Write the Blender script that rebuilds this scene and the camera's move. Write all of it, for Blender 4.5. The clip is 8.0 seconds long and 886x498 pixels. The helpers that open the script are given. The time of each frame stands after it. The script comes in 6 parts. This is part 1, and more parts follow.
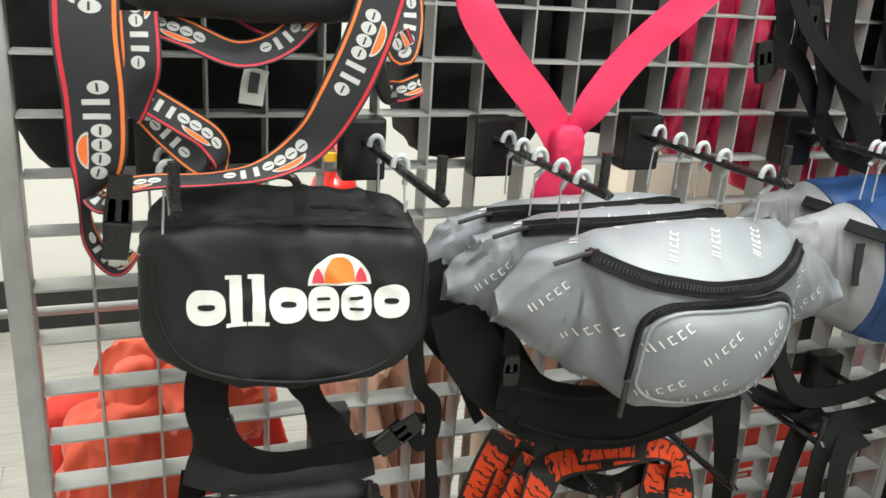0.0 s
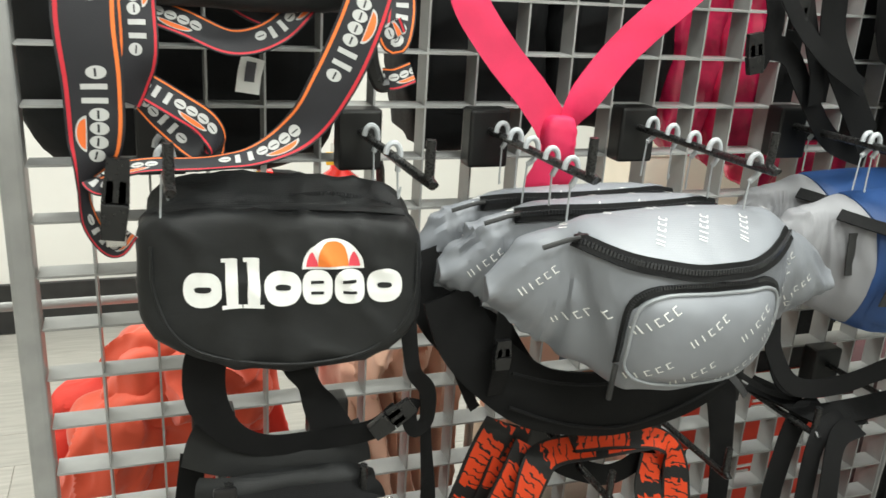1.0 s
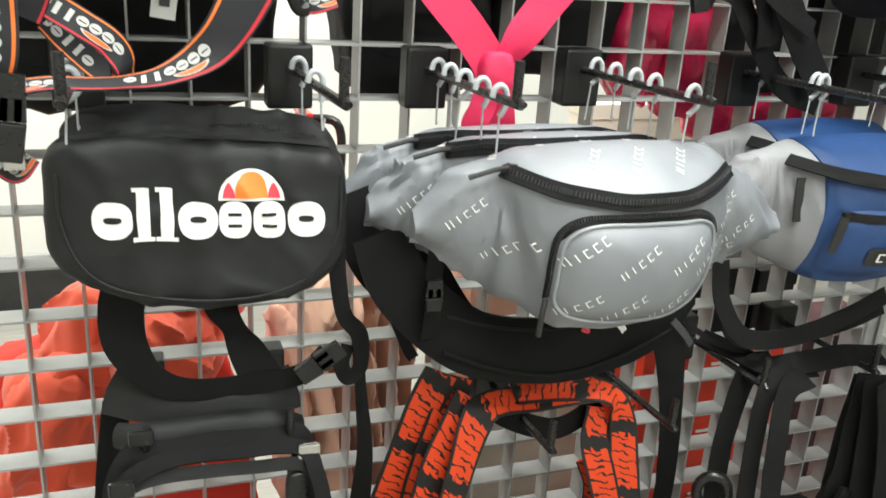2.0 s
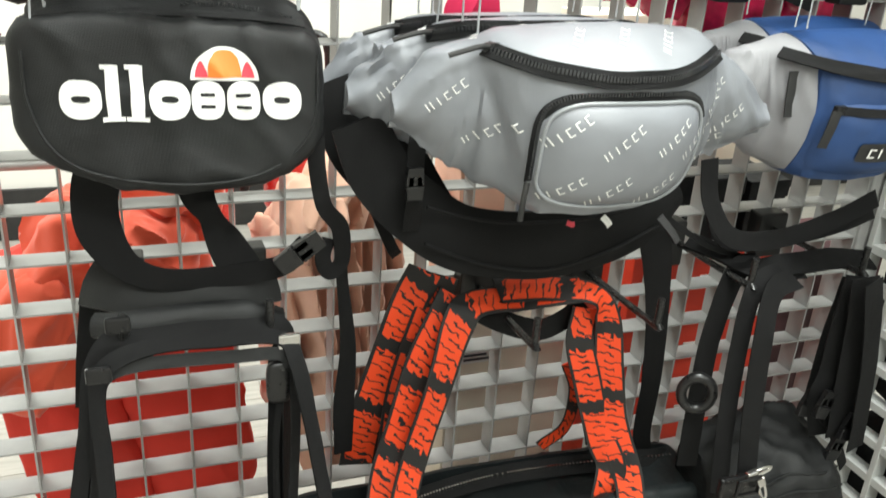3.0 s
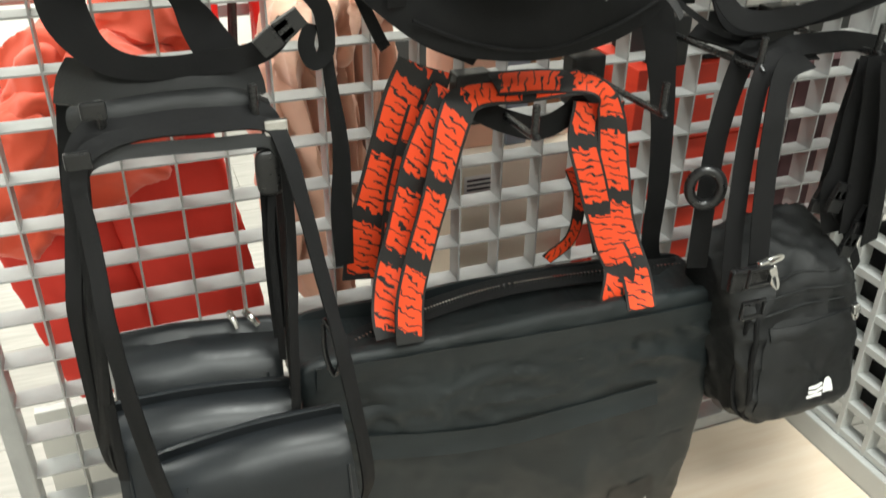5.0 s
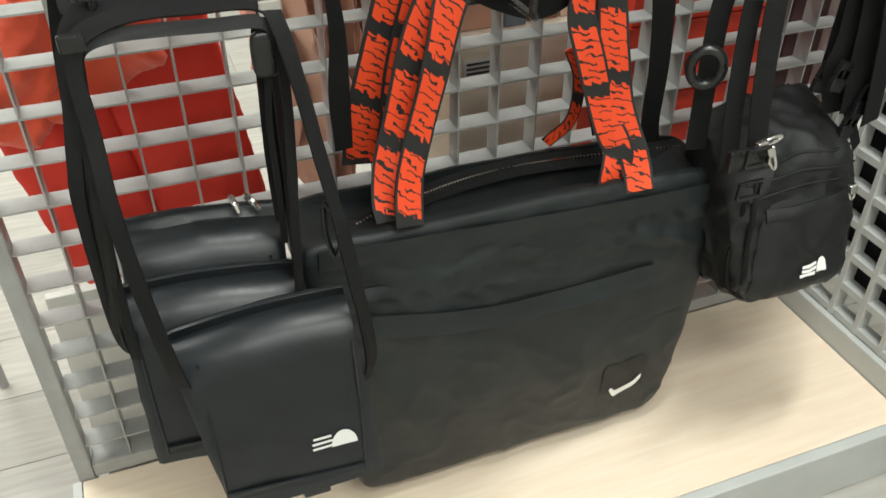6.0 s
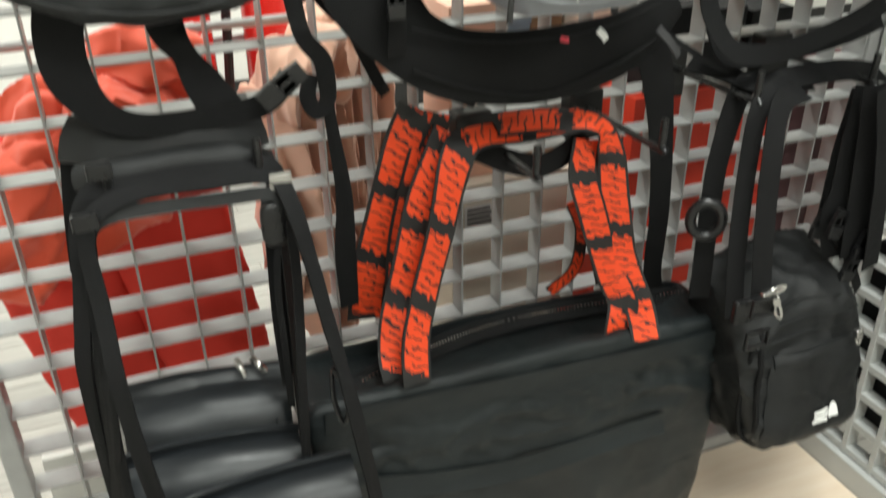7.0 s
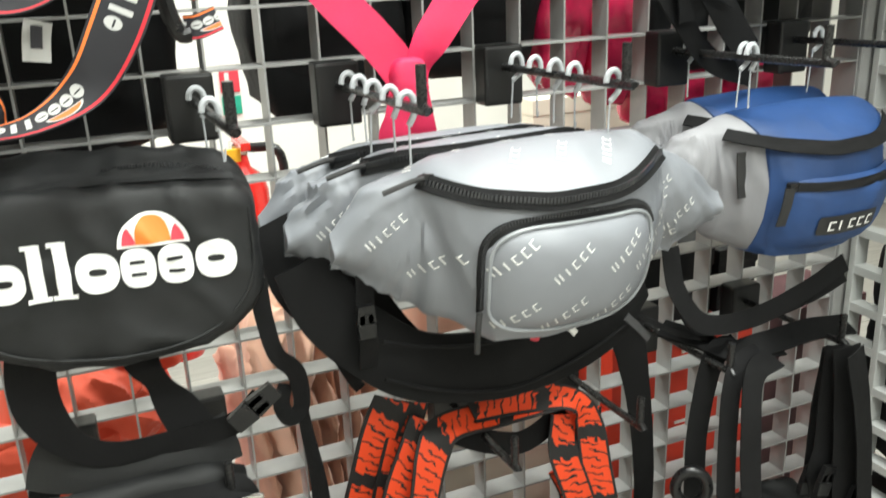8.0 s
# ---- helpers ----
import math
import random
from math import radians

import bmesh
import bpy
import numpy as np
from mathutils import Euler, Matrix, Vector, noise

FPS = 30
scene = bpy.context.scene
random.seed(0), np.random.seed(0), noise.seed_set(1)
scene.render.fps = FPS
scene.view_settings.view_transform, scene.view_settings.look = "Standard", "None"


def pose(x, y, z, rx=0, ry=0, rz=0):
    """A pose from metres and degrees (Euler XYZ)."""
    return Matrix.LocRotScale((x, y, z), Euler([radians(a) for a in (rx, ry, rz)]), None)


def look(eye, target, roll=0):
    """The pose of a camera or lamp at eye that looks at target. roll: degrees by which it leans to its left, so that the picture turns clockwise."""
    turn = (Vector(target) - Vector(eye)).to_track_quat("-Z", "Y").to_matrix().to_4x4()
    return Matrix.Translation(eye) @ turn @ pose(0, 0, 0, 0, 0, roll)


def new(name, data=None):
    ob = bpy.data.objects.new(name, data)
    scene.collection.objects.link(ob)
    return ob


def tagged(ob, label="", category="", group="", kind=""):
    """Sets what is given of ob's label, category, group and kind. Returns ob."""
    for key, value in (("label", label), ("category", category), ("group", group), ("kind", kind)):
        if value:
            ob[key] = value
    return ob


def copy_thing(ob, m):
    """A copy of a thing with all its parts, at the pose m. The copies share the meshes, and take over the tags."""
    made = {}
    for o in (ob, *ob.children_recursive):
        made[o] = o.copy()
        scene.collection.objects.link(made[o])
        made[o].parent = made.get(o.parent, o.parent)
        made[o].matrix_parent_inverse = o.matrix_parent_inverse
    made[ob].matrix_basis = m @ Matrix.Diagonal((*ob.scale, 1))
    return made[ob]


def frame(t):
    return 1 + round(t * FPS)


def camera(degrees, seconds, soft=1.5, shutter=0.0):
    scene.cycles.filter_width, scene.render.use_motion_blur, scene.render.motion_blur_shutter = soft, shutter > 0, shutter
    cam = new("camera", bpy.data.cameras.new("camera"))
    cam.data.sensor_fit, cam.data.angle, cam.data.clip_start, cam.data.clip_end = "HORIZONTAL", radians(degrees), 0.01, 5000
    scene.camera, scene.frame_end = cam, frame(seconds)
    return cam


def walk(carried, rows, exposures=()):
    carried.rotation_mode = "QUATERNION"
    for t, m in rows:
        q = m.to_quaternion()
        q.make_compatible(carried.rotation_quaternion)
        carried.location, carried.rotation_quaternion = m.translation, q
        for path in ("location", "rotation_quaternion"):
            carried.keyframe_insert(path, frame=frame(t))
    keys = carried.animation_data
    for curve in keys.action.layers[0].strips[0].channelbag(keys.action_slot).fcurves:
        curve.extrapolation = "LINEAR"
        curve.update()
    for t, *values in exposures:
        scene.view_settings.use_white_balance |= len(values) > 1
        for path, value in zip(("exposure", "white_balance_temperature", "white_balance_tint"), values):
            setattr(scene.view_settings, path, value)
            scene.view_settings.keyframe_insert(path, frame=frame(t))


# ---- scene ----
cam = camera(54.9, 8.0, shutter=0.4)
PATH = [
    (0, (0.046, -0.965, 1.562), (0.725, 0.794, 0.893), 3.9),
    (0.5, (0.032, -0.989, 1.552), (0.693, 0.78, 0.894), 3.7),
    (1, (0.059, -0.995, 1.546), (0.711, 0.78, 0.895), 3.6),
    (2.5, (0.141, -1.013, 1.448), (0.829, 0.731, 0.751), 4.0),
    (3, (0.143, -1.017, 1.424), (0.818, 0.693, 0.637), 4.0),
    (3.5, (0.147, -1.019, 1.388), (0.81, 0.679, 0.565), 3.7),
    (4, (0.154, -1.026, 1.349), (0.806, 0.685, 0.544), 2.9),
    (4.5, (0.154, -1.034, 1.313), (0.798, 0.639, 0.427), 1.5),
    (5, (0.154, -1.043, 1.294), (0.781, 0.575, 0.299), 0.7),
    (6.3, (0.154, -1.059, 1.289), (0.719, 0.417, 0.063), -0.0),
    (6.5, (0.147, -1.052, 1.285), (0.737, 0.466, 0.125), 0.1),
    (7, (0.151, -1.026, 1.33), (0.789, 0.6, 0.354), -0.7),
    (7.5, (0.166, -0.988, 1.423), (0.855, 0.73, 0.667), -2.2),
    (8, (0.194, -0.977, 1.473), (0.918, 0.774, 0.833), -2.4),
]
EXPOSURES = [(0, -0.96), (1, -0.98), (2.5, -0.60), (3.5, -0.58), (4.5, -0.44), (5, -0.42), (6.3, -0.92), (6.5, -1.0), (7, -0.76), (7.5, -0.52), (8, -0.58)]
walk(cam, [(t, look(eye, target, roll)) for t, eye, target, roll in PATH], EXPOSURES)

# ---- room, light and exposure ----
from mathutils.bvhtree import BVHTree

world = bpy.data.worlds.new("shop_air")
world.use_nodes = True
world.node_tree.nodes["Background"].inputs[0].default_value = (0.9, 0.95, 1.0, 1)
world.node_tree.nodes["Background"].inputs[1].default_value = 0.06
scene.world = world


def area_lamp(name, at, to, power, sx, sy, colour=(0.94, 0.98, 0.925)):
    d = bpy.data.lights.new(name, "AREA")
    d.shape, d.size, d.size_y, d.energy, d.color = "RECTANGLE", sx, sy, power, colour
    ob = new(name, d)
    ob.matrix_world = look(at, to)
    return ob


# Unseen area lights added at ceiling height, placed to brighten goods and bag tops
for k, (at, to, power, sx, sy) in enumerate((
        ((0.3, -1.75, 2.93), (0.55, 0.0, 0.5), 58, 1.6, 0.2),
        ((0.9, -2.9, 2.93), (0.7, 0.2, 0.6), 58, 2.4, 0.3),
        ((0.75, -0.52, 2.93), (0.65, -0.35, 0.0), 82, 0.9, 0.15),
        ((-0.9, 1.35, 2.93), (-0.6, 1.2, 0.0), 110, 1.4, 0.3),
        ((1.95, 0.45, 2.93), (0.7, -0.3, 1.2), 50, 1.5, 0.5),
        ((1.3, 1.1, 2.93), (0.9, 0.6, 0.5), 45, 1.4, 0.3),
        ((0.6, 0.1, 2.93), (0.6, 0.2, 0.0), 22, 1.6, 0.15))):
    area_lamp("added_overhead_light", at, to, power, sx, sy)

# ---- materials ----


def mat(name, colour, rough=0.6, metal=0.0, vary=0.15, scale=18.0, bump=0.15, fine=400.0, weave=0.0, spec=0.5, coat=0.0, sheen=0.0, emit=0.0, wrinkle=0.0, wscale=16.0):
    m = bpy.data.materials.new(name)
    m.use_nodes = True
    nt = m.node_tree
    n, l = nt.nodes, nt.links
    b = n["Principled BSDF"]
    b.inputs["Roughness"].default_value = rough
    b.inputs["Metallic"].default_value = metal
    b.inputs["Specular IOR Level"].default_value = spec
    b.inputs["Coat Weight"].default_value = coat
    b.inputs["Sheen Weight"].default_value = sheen
    tc = n.new("ShaderNodeTexCoord")
    big = n.new("ShaderNodeTexNoise")
    big.inputs["Scale"].default_value, big.inputs["Detail"].default_value = scale, 5
    l.new(tc.outputs["Object"], big.inputs["Vector"])
    small = n.new("ShaderNodeTexNoise")
    small.inputs["Scale"].default_value, small.inputs["Detail"].default_value = fine, 3
    l.new(tc.outputs["Object"], small.inputs["Vector"])
    ramp = n.new("ShaderNodeMapRange")
    ramp.inputs["From Min"].default_value, ramp.inputs["From Max"].default_value = 0.3, 0.7
    ramp.inputs["To Min"].default_value, ramp.inputs["To Max"].default_value = 1 - vary, 1 + vary
    l.new(big.outputs["Fac"], ramp.inputs["Value"])
    mul = n.new("ShaderNodeVectorMath")
    mul.operation = "SCALE"
    mul.inputs[0].default_value = colour[:3]
    l.new(ramp.outputs["Result"], mul.inputs["Scale"])
    l.new(mul.outputs["Vector"], b.inputs["Base Color"])
    rr = n.new("ShaderNodeMapRange")
    rr.inputs["To Min"].default_value, rr.inputs["To Max"].default_value = max(0.02, rough - 0.1), min(1, rough + 0.1)
    l.new(small.outputs["Fac"], rr.inputs["Value"])
    l.new(rr.outputs["Result"], b.inputs["Roughness"])
    height = small.outputs["Fac"]
    if weave:
        mix = None
        for axis in ("X", "Z"):
            w = n.new("ShaderNodeTexWave")
            w.bands_direction = axis
            w.inputs["Scale"].default_value, w.inputs["Distortion"].default_value = weave, 0.3
            l.new(tc.outputs["Object"], w.inputs["Vector"])
            if mix is None:
                mix = w.outputs["Fac"]
            else:
                a = n.new("ShaderNodeMath")
                a.operation = "MULTIPLY"
                l.new(mix, a.inputs[0]), l.new(w.outputs["Fac"], a.inputs[1])
                height = a.outputs[0]
    bp = n.new("ShaderNodeBump")
    bp.inputs["Strength"].default_value, bp.inputs["Distance"].default_value = bump, 0.001
    l.new(height, bp.inputs["Height"])
    normal = bp.outputs["Normal"]
    if wrinkle:
        # soft cloth creases: ridged noise, stretched a little
        mp = n.new("ShaderNodeMapping")
        mp.inputs["Scale"].default_value, mp.inputs["Rotation"].default_value = (1.0, 1.0, 0.55), (0.2, 0.5, 0.1)
        l.new(tc.outputs["Object"], mp.inputs["Vector"])
        rg = n.new("ShaderNodeTexNoise")
        rg.noise_type = "RIDGED_MULTIFRACTAL"
        rg.inputs["Scale"].default_value, rg.inputs["Detail"].default_value, rg.inputs["Distortion"].default_value = wscale, 2.5, 0.5
        l.new(mp.outputs["Vector"], rg.inputs["Vector"])
        b2 = n.new("ShaderNodeBump")
        b2.inputs["Strength"].default_value, b2.inputs["Distance"].default_value = wrinkle, 0.006
        l.new(rg.outputs["Fac"], b2.inputs["Height"])
        l.new(normal, b2.inputs["Normal"])
        normal = b2.outputs["Normal"]
    l.new(normal, b.inputs["Normal"])
    if emit:
        b.inputs["Emission Color"].default_value = (*colour[:3], 1)
        b.inputs["Emission Strength"].default_value = emit
    return m


NYLON = mat("black_nylon", (0.0088, 0.0094, 0.0098), 0.48, vary=0.25, weave=260, bump=0.35, sheen=0.0, wrinkle=0.55, wscale=16, spec=0.35)
PADDED = mat("black_padded_nylon", (0.0058, 0.0058, 0.006), 0.68, vary=0.25, weave=200, bump=0.3, wrinkle=0.6, wscale=18, spec=0.15)
WEB = mat("black_webbing", (0.0058, 0.0058, 0.0062), 0.65, vary=0.2, weave=330, bump=0.5, spec=0.2)
COATED = mat("coated_black_nylon", (0.0095, 0.0115, 0.0135), 0.36, vary=0.2, fine=160, bump=0.12, wrinkle=0.16, wscale=9, spec=0.36)
RIPSTOP = mat("tote_black_nylon", (0.011, 0.0145, 0.0155), 0.42, vary=0.3, scale=9, weave=210, bump=0.3, wrinkle=0.2, wscale=10, spec=0.35)
PLASTIC = mat("black_plastic", (0.007, 0.007, 0.0075), 0.3, bump=0.05, fine=150)
ZIPTEETH = mat("zip_coil", (0.035, 0.036, 0.038), 0.22, bump=0.03)
RUBBER = mat("rubber_zip_pull", (0.02, 0.02, 0.02), 0.5, bump=0.05)
HOOKSTEEL = mat("black_hook_steel", (0.02, 0.02, 0.02), 0.28, metal=0.3, bump=0.03)
PLATE = mat("black_bracket_plastic", (0.007, 0.007, 0.007), 0.42, bump=0.05)
SILVER = mat("silver_painted_steel", (0.335, 0.335, 0.328), 0.33, metal=0.1, vary=0.12, scale=20, bump=0.03, fine=420)
PALEGREY = mat("pale_grey_paint", (0.48, 0.49, 0.478), 0.42, vary=0.06, scale=9, bump=0.06, fine=90)
NICKEL = mat("nickel_zip_metal", (0.62, 0.61, 0.59), 0.22, metal=1.0, bump=0.03)
GREYCLOTH = mat("silver_grey_nylon", (0.222, 0.233, 0.256), 0.37, vary=0.08, scale=12, weave=300, bump=0.2, sheen=0.0, wrinkle=0.35, wscale=13, spec=0.6)
GREYPLAIN = mat("plain_grey_nylon", (0.26, 0.26, 0.275), 0.55, vary=0.1, scale=12, weave=300, bump=0.25, wrinkle=0.4, wscale=22)
PIPING = mat("pale_grey_piping", (0.27, 0.285, 0.30), 0.4, bump=0.1)
BLUE = mat("royal_blue_nylon", (0.014, 0.050, 0.16), 0.5, vary=0.15, weave=300, bump=0.25, sheen=0.0, wrinkle=0.7, wscale=15)
STRAPGREY = mat("grey_webbing", (0.045, 0.045, 0.048), 0.6, vary=0.1, weave=330, bump=0.4)
WHITEPRINT = mat("white_print", (0.82, 0.82, 0.80), 0.5, vary=0.06, bump=0.08)
ORANGEPRINT = mat("orange_print", (0.85, 0.21, 0.03), 0.5, vary=0.05, bump=0.08)
REDPRINT = mat("red_print", (0.72, 0.06, 0.09), 0.5, vary=0.05, bump=0.08)
PINK = mat("pink_webbing", (0.66, 0.016, 0.085), 0.6, vary=0.12, weave=330, bump=0.4)
PINKFILM = mat("pink_plastic_film", (0.78, 0.025, 0.11), 0.22, vary=0.3, scale=22, bump=0.6, fine=50, coat=0.4, wrinkle=1.0, wscale=30)
REDCLOTH = mat("red_cotton", (0.74, 0.045, 0.028), 0.8, vary=0.1, scale=7, bump=0.3, fine=260, wrinkle=0.8, wscale=16)
ORANGECLOTH = mat("coral_red_fleece", (0.80, 0.10, 0.045), 0.85, vary=0.1, scale=8, bump=0.3, fine=260, sheen=0.3, wrinkle=0.4, wscale=20)
PEACH = mat("peach_fleece", (0.78, 0.46, 0.33), 0.85, vary=0.1, scale=9, bump=0.3, fine=260, sheen=0.3, wrinkle=0.4, wscale=20)
CREAM = mat("cream_card", (0.80, 0.74, 0.62), 0.7, vary=0.1, scale=6, bump=0.15, fine=120)
BROWN = mat("brown_card", (0.33, 0.19, 0.10), 0.7, vary=0.15, scale=8, bump=0.15, fine=120)
REDBOX = mat("red_card", (0.75, 0.05, 0.02), 0.5, vary=0.1, scale=9, bump=0.1, fine=120)
GREYBLUE = mat("grey_blue_card", (0.22, 0.27, 0.33), 0.6, vary=0.1)
MAROON = mat("maroon_cloth", (0.09, 0.035, 0.04), 0.8, vary=0.2)
BLACKCLOTH = mat("black_backpack_cloth", (0.0115, 0.012, 0.013), 0.7, vary=0.3, scale=10, weave=220, bump=0.3, wrinkle=0.5, wscale=20, spec=0.25)
PAPER = mat("white_label_paper", (0.78, 0.78, 0.76), 0.55, vary=0.05, bump=0.05)
INK = mat("dark_ink", (0.05, 0.05, 0.06), 0.6)
CLEAR = mat("milky_plastic_tag", (0.45, 0.47, 0.49), 0.3, vary=0.05, bump=0.02)
WALLPAINT = mat("white_wall_paint", (0.80, 0.79, 0.75), 0.6, vary=0.05, scale=2.5, bump=0.1, fine=60)
SKIRT = mat("black_skirting", (0.02, 0.02, 0.02), 0.45, vary=0.3)
CEIL = mat("ceiling_paint", (0.75, 0.75, 0.73), 0.8, vary=0.04, scale=3)
EXTRED = mat("extinguisher_red_paint", (0.70, 0.02, 0.015), 0.25, vary=0.05, bump=0.02, coat=0.5)
YELLOW = mat("yellow_tag", (0.85, 0.5, 0.03), 0.5)
GREEN = mat("green_sign", (0.02, 0.42, 0.28), 0.5)


def plank_floor(name, colour, dark, length, width):
    m = bpy.data.materials.new(name)
    m.use_nodes = True
    n, l = m.node_tree.nodes, m.node_tree.links
    b = n["Principled BSDF"]
    tc = n.new("ShaderNodeTexCoord")
    mp = n.new("ShaderNodeMapping")
    mp.inputs["Scale"].default_value = (1.2, 14, 1)
    l.new(tc.outputs["Object"], mp.inputs["Vector"])
    g = n.new("ShaderNodeTexNoise")
    g.inputs["Scale"].default_value, g.inputs["Detail"].default_value, g.inputs["Distortion"].default_value = 5, 8, 0.6
    l.new(mp.outputs["Vector"], g.inputs["Vector"])
    info = n.new("ShaderNodeObjectInfo")
    r = n.new("ShaderNodeValToRGB")
    r.color_ramp.elements[0].position, r.color_ramp.elements[1].position = 0.3, 0.72
    r.color_ramp.elements[0].color, r.color_ramp.elements[1].color = (*dark, 1), (*colour, 1)
    l.new(g.outputs["Fac"], r.inputs["Fac"])
    mr = n.new("ShaderNodeMapRange")
    mr.inputs["To Min"].default_value, mr.inputs["To Max"].default_value = 0.9, 1.08
    l.new(info.outputs["Random"], mr.inputs["Value"])
    sc = n.new("ShaderNodeVectorMath")
    sc.operation = "SCALE"
    l.new(r.outputs["Color"], sc.inputs[0]), l.new(mr.outputs["Result"], sc.inputs["Scale"])
    l.new(sc.outputs["Vector"], b.inputs["Base Color"])
    b.inputs["Roughness"].default_value = 0.42
    bp = n.new("ShaderNodeBump")
    bp.inputs["Strength"].default_value, bp.inputs["Distance"].default_value = 0.15, 0.001
    l.new(g.outputs["Fac"], bp.inputs["Height"]), l.new(bp.outputs["Normal"], b.inputs["Normal"])
    return m


FLOORWOOD = plank_floor("grey_laminate", (0.46, 0.44, 0.405), (0.35, 0.335, 0.305), 1.2, 0.19)
BASEWOOD = plank_floor("pale_beech_laminate", (0.81, 0.69, 0.56), (0.75, 0.61, 0.47), 1.2, 0.2)


def strap_print(name, ground, rules):
    """Webbing with printed stripes and blocks. rules: (colour, from, to, period, share, slant) over the strap's width."""
    m = bpy.data.materials.new(name)
    m.use_nodes = True
    n, l = m.node_tree.nodes, m.node_tree.links
    b = n["Principled BSDF"]
    b.inputs["Roughness"].default_value = 0.62
    uv = n.new("ShaderNodeUVMap")
    sep = n.new("ShaderNodeSeparateXYZ")
    l.new(uv.outputs["UV"], sep.inputs[0])

    def op(kind, a, c):
        q = n.new("ShaderNodeMath")
        q.operation = kind
        for i, v in enumerate((a, c)):
            if isinstance(v, (int, float)):
                q.inputs[i].default_value = v
            elif v is not None:
                l.new(v, q.inputs[i])
        return q.outputs[0]

    info = n.new("ShaderNodeObjectInfo")
    u = sep.outputs["X"]
    v = op("ADD", sep.outputs["Y"], op("MULTIPLY", info.outputs["Random"], 0.3))
    # uneven strokes: the print's run wavers along and across the strap
    at = n.new("ShaderNodeCombineXYZ")
    l.new(op("MULTIPLY", u, 3.2), at.inputs[0])
    l.new(op("MULTIPLY", v, 95.0), at.inputs[1])
    l.new(op("MULTIPLY", info.outputs["Random"], 40.0), at.inputs[2])
    wav = n.new("ShaderNodeTexNoise")
    wav.inputs["Scale"].default_value, wav.inputs["Detail"].default_value = 1.0, 1.5
    l.new(at.outputs[0], wav.inputs["Vector"])
    waver = op("SUBTRACT", wav.outputs["Fac"], 0.5)
    rgb = n.new("ShaderNodeRGB")
    rgb.outputs[0].default_value = (*ground, 1)
    col = rgb.outputs[0]

    def lay(colour, mask):
        nonlocal col
        q = n.new("ShaderNodeMix")
        q.data_type = "RGBA"
        l.new(mask, q.inputs[0])
        l.new(col, q.inputs[6])
        q.inputs[7].default_value = (*colour, 1)
        col = q.outputs[2]

    for colour, a, c, period, share, slant, gap, fill, hole in rules:
        band = op("MULTIPLY", op("GREATER_THAN", u, a), op("LESS_THAN", u, c))
        along = op("ADD", op("ADD", v, op("MULTIPLY", waver, period * 1.5)), op("MULTIPLY", u, slant))
        cell = op("FRACT", op("DIVIDE", along, period), 0.0)
        # ragged ends of the words: the end steps from side to side
        ragged = op("ADD", op("ADD", v, op("MULTIPLY", u, slant * 0.7)), op("ADD", op("MULTIPLY", waver, period * 1.6), op("MULTIPLY", op("FRACT", op("MULTIPLY", u, 3.0), 0.0), period * 0.45)))
        word = op("FRACT", op("DIVIDE", ragged, gap), 0.0)
        # strokes are cut through over part of the width only, on alternating sides
        turn = op("GREATER_THAN", op("FRACT", op("DIVIDE", along, period * 2), 0.0), 0.5)
        low = op("LESS_THAN", u, a + (c - a) * (1 - hole))
        high = op("GREATER_THAN", u, a + (c - a) * hole)
        cutside = op("ADD", op("MULTIPLY", turn, low), op("MULTIPLY", op("SUBTRACT", 1.0, turn), high))
        stroke = op("SUBTRACT", 1.0, op("MULTIPLY", op("GREATER_THAN", cell, share), cutside))
        lay(colour, op("MULTIPLY", op("MULTIPLY", band, stroke), op("LESS_THAN", word, fill)))
    l.new(col, b.inputs["Base Color"])
    w = n.new("ShaderNodeTexWave")
    w.inputs["Scale"].default_value = 500
    tc = n.new("ShaderNodeTexCoord")
    l.new(tc.outputs["Object"], w.inputs["Vector"])
    bp = n.new("ShaderNodeBump")
    bp.inputs["Strength"].default_value, bp.inputs["Distance"].default_value = 0.3, 0.0006
    l.new(w.outputs["Fac"], bp.inputs["Height"]), l.new(bp.outputs["Normal"], b.inputs["Normal"])
    return m


ORANGE = (0.80, 0.065, 0.01)
ORANGEWEB = strap_print("orange_black_printed_webbing", (0.012, 0.012, 0.012),
                        [(ORANGE, 0.09, 0.91, 0.0108, 0.77, 0.020, 0.100, 0.80, 0.30)])


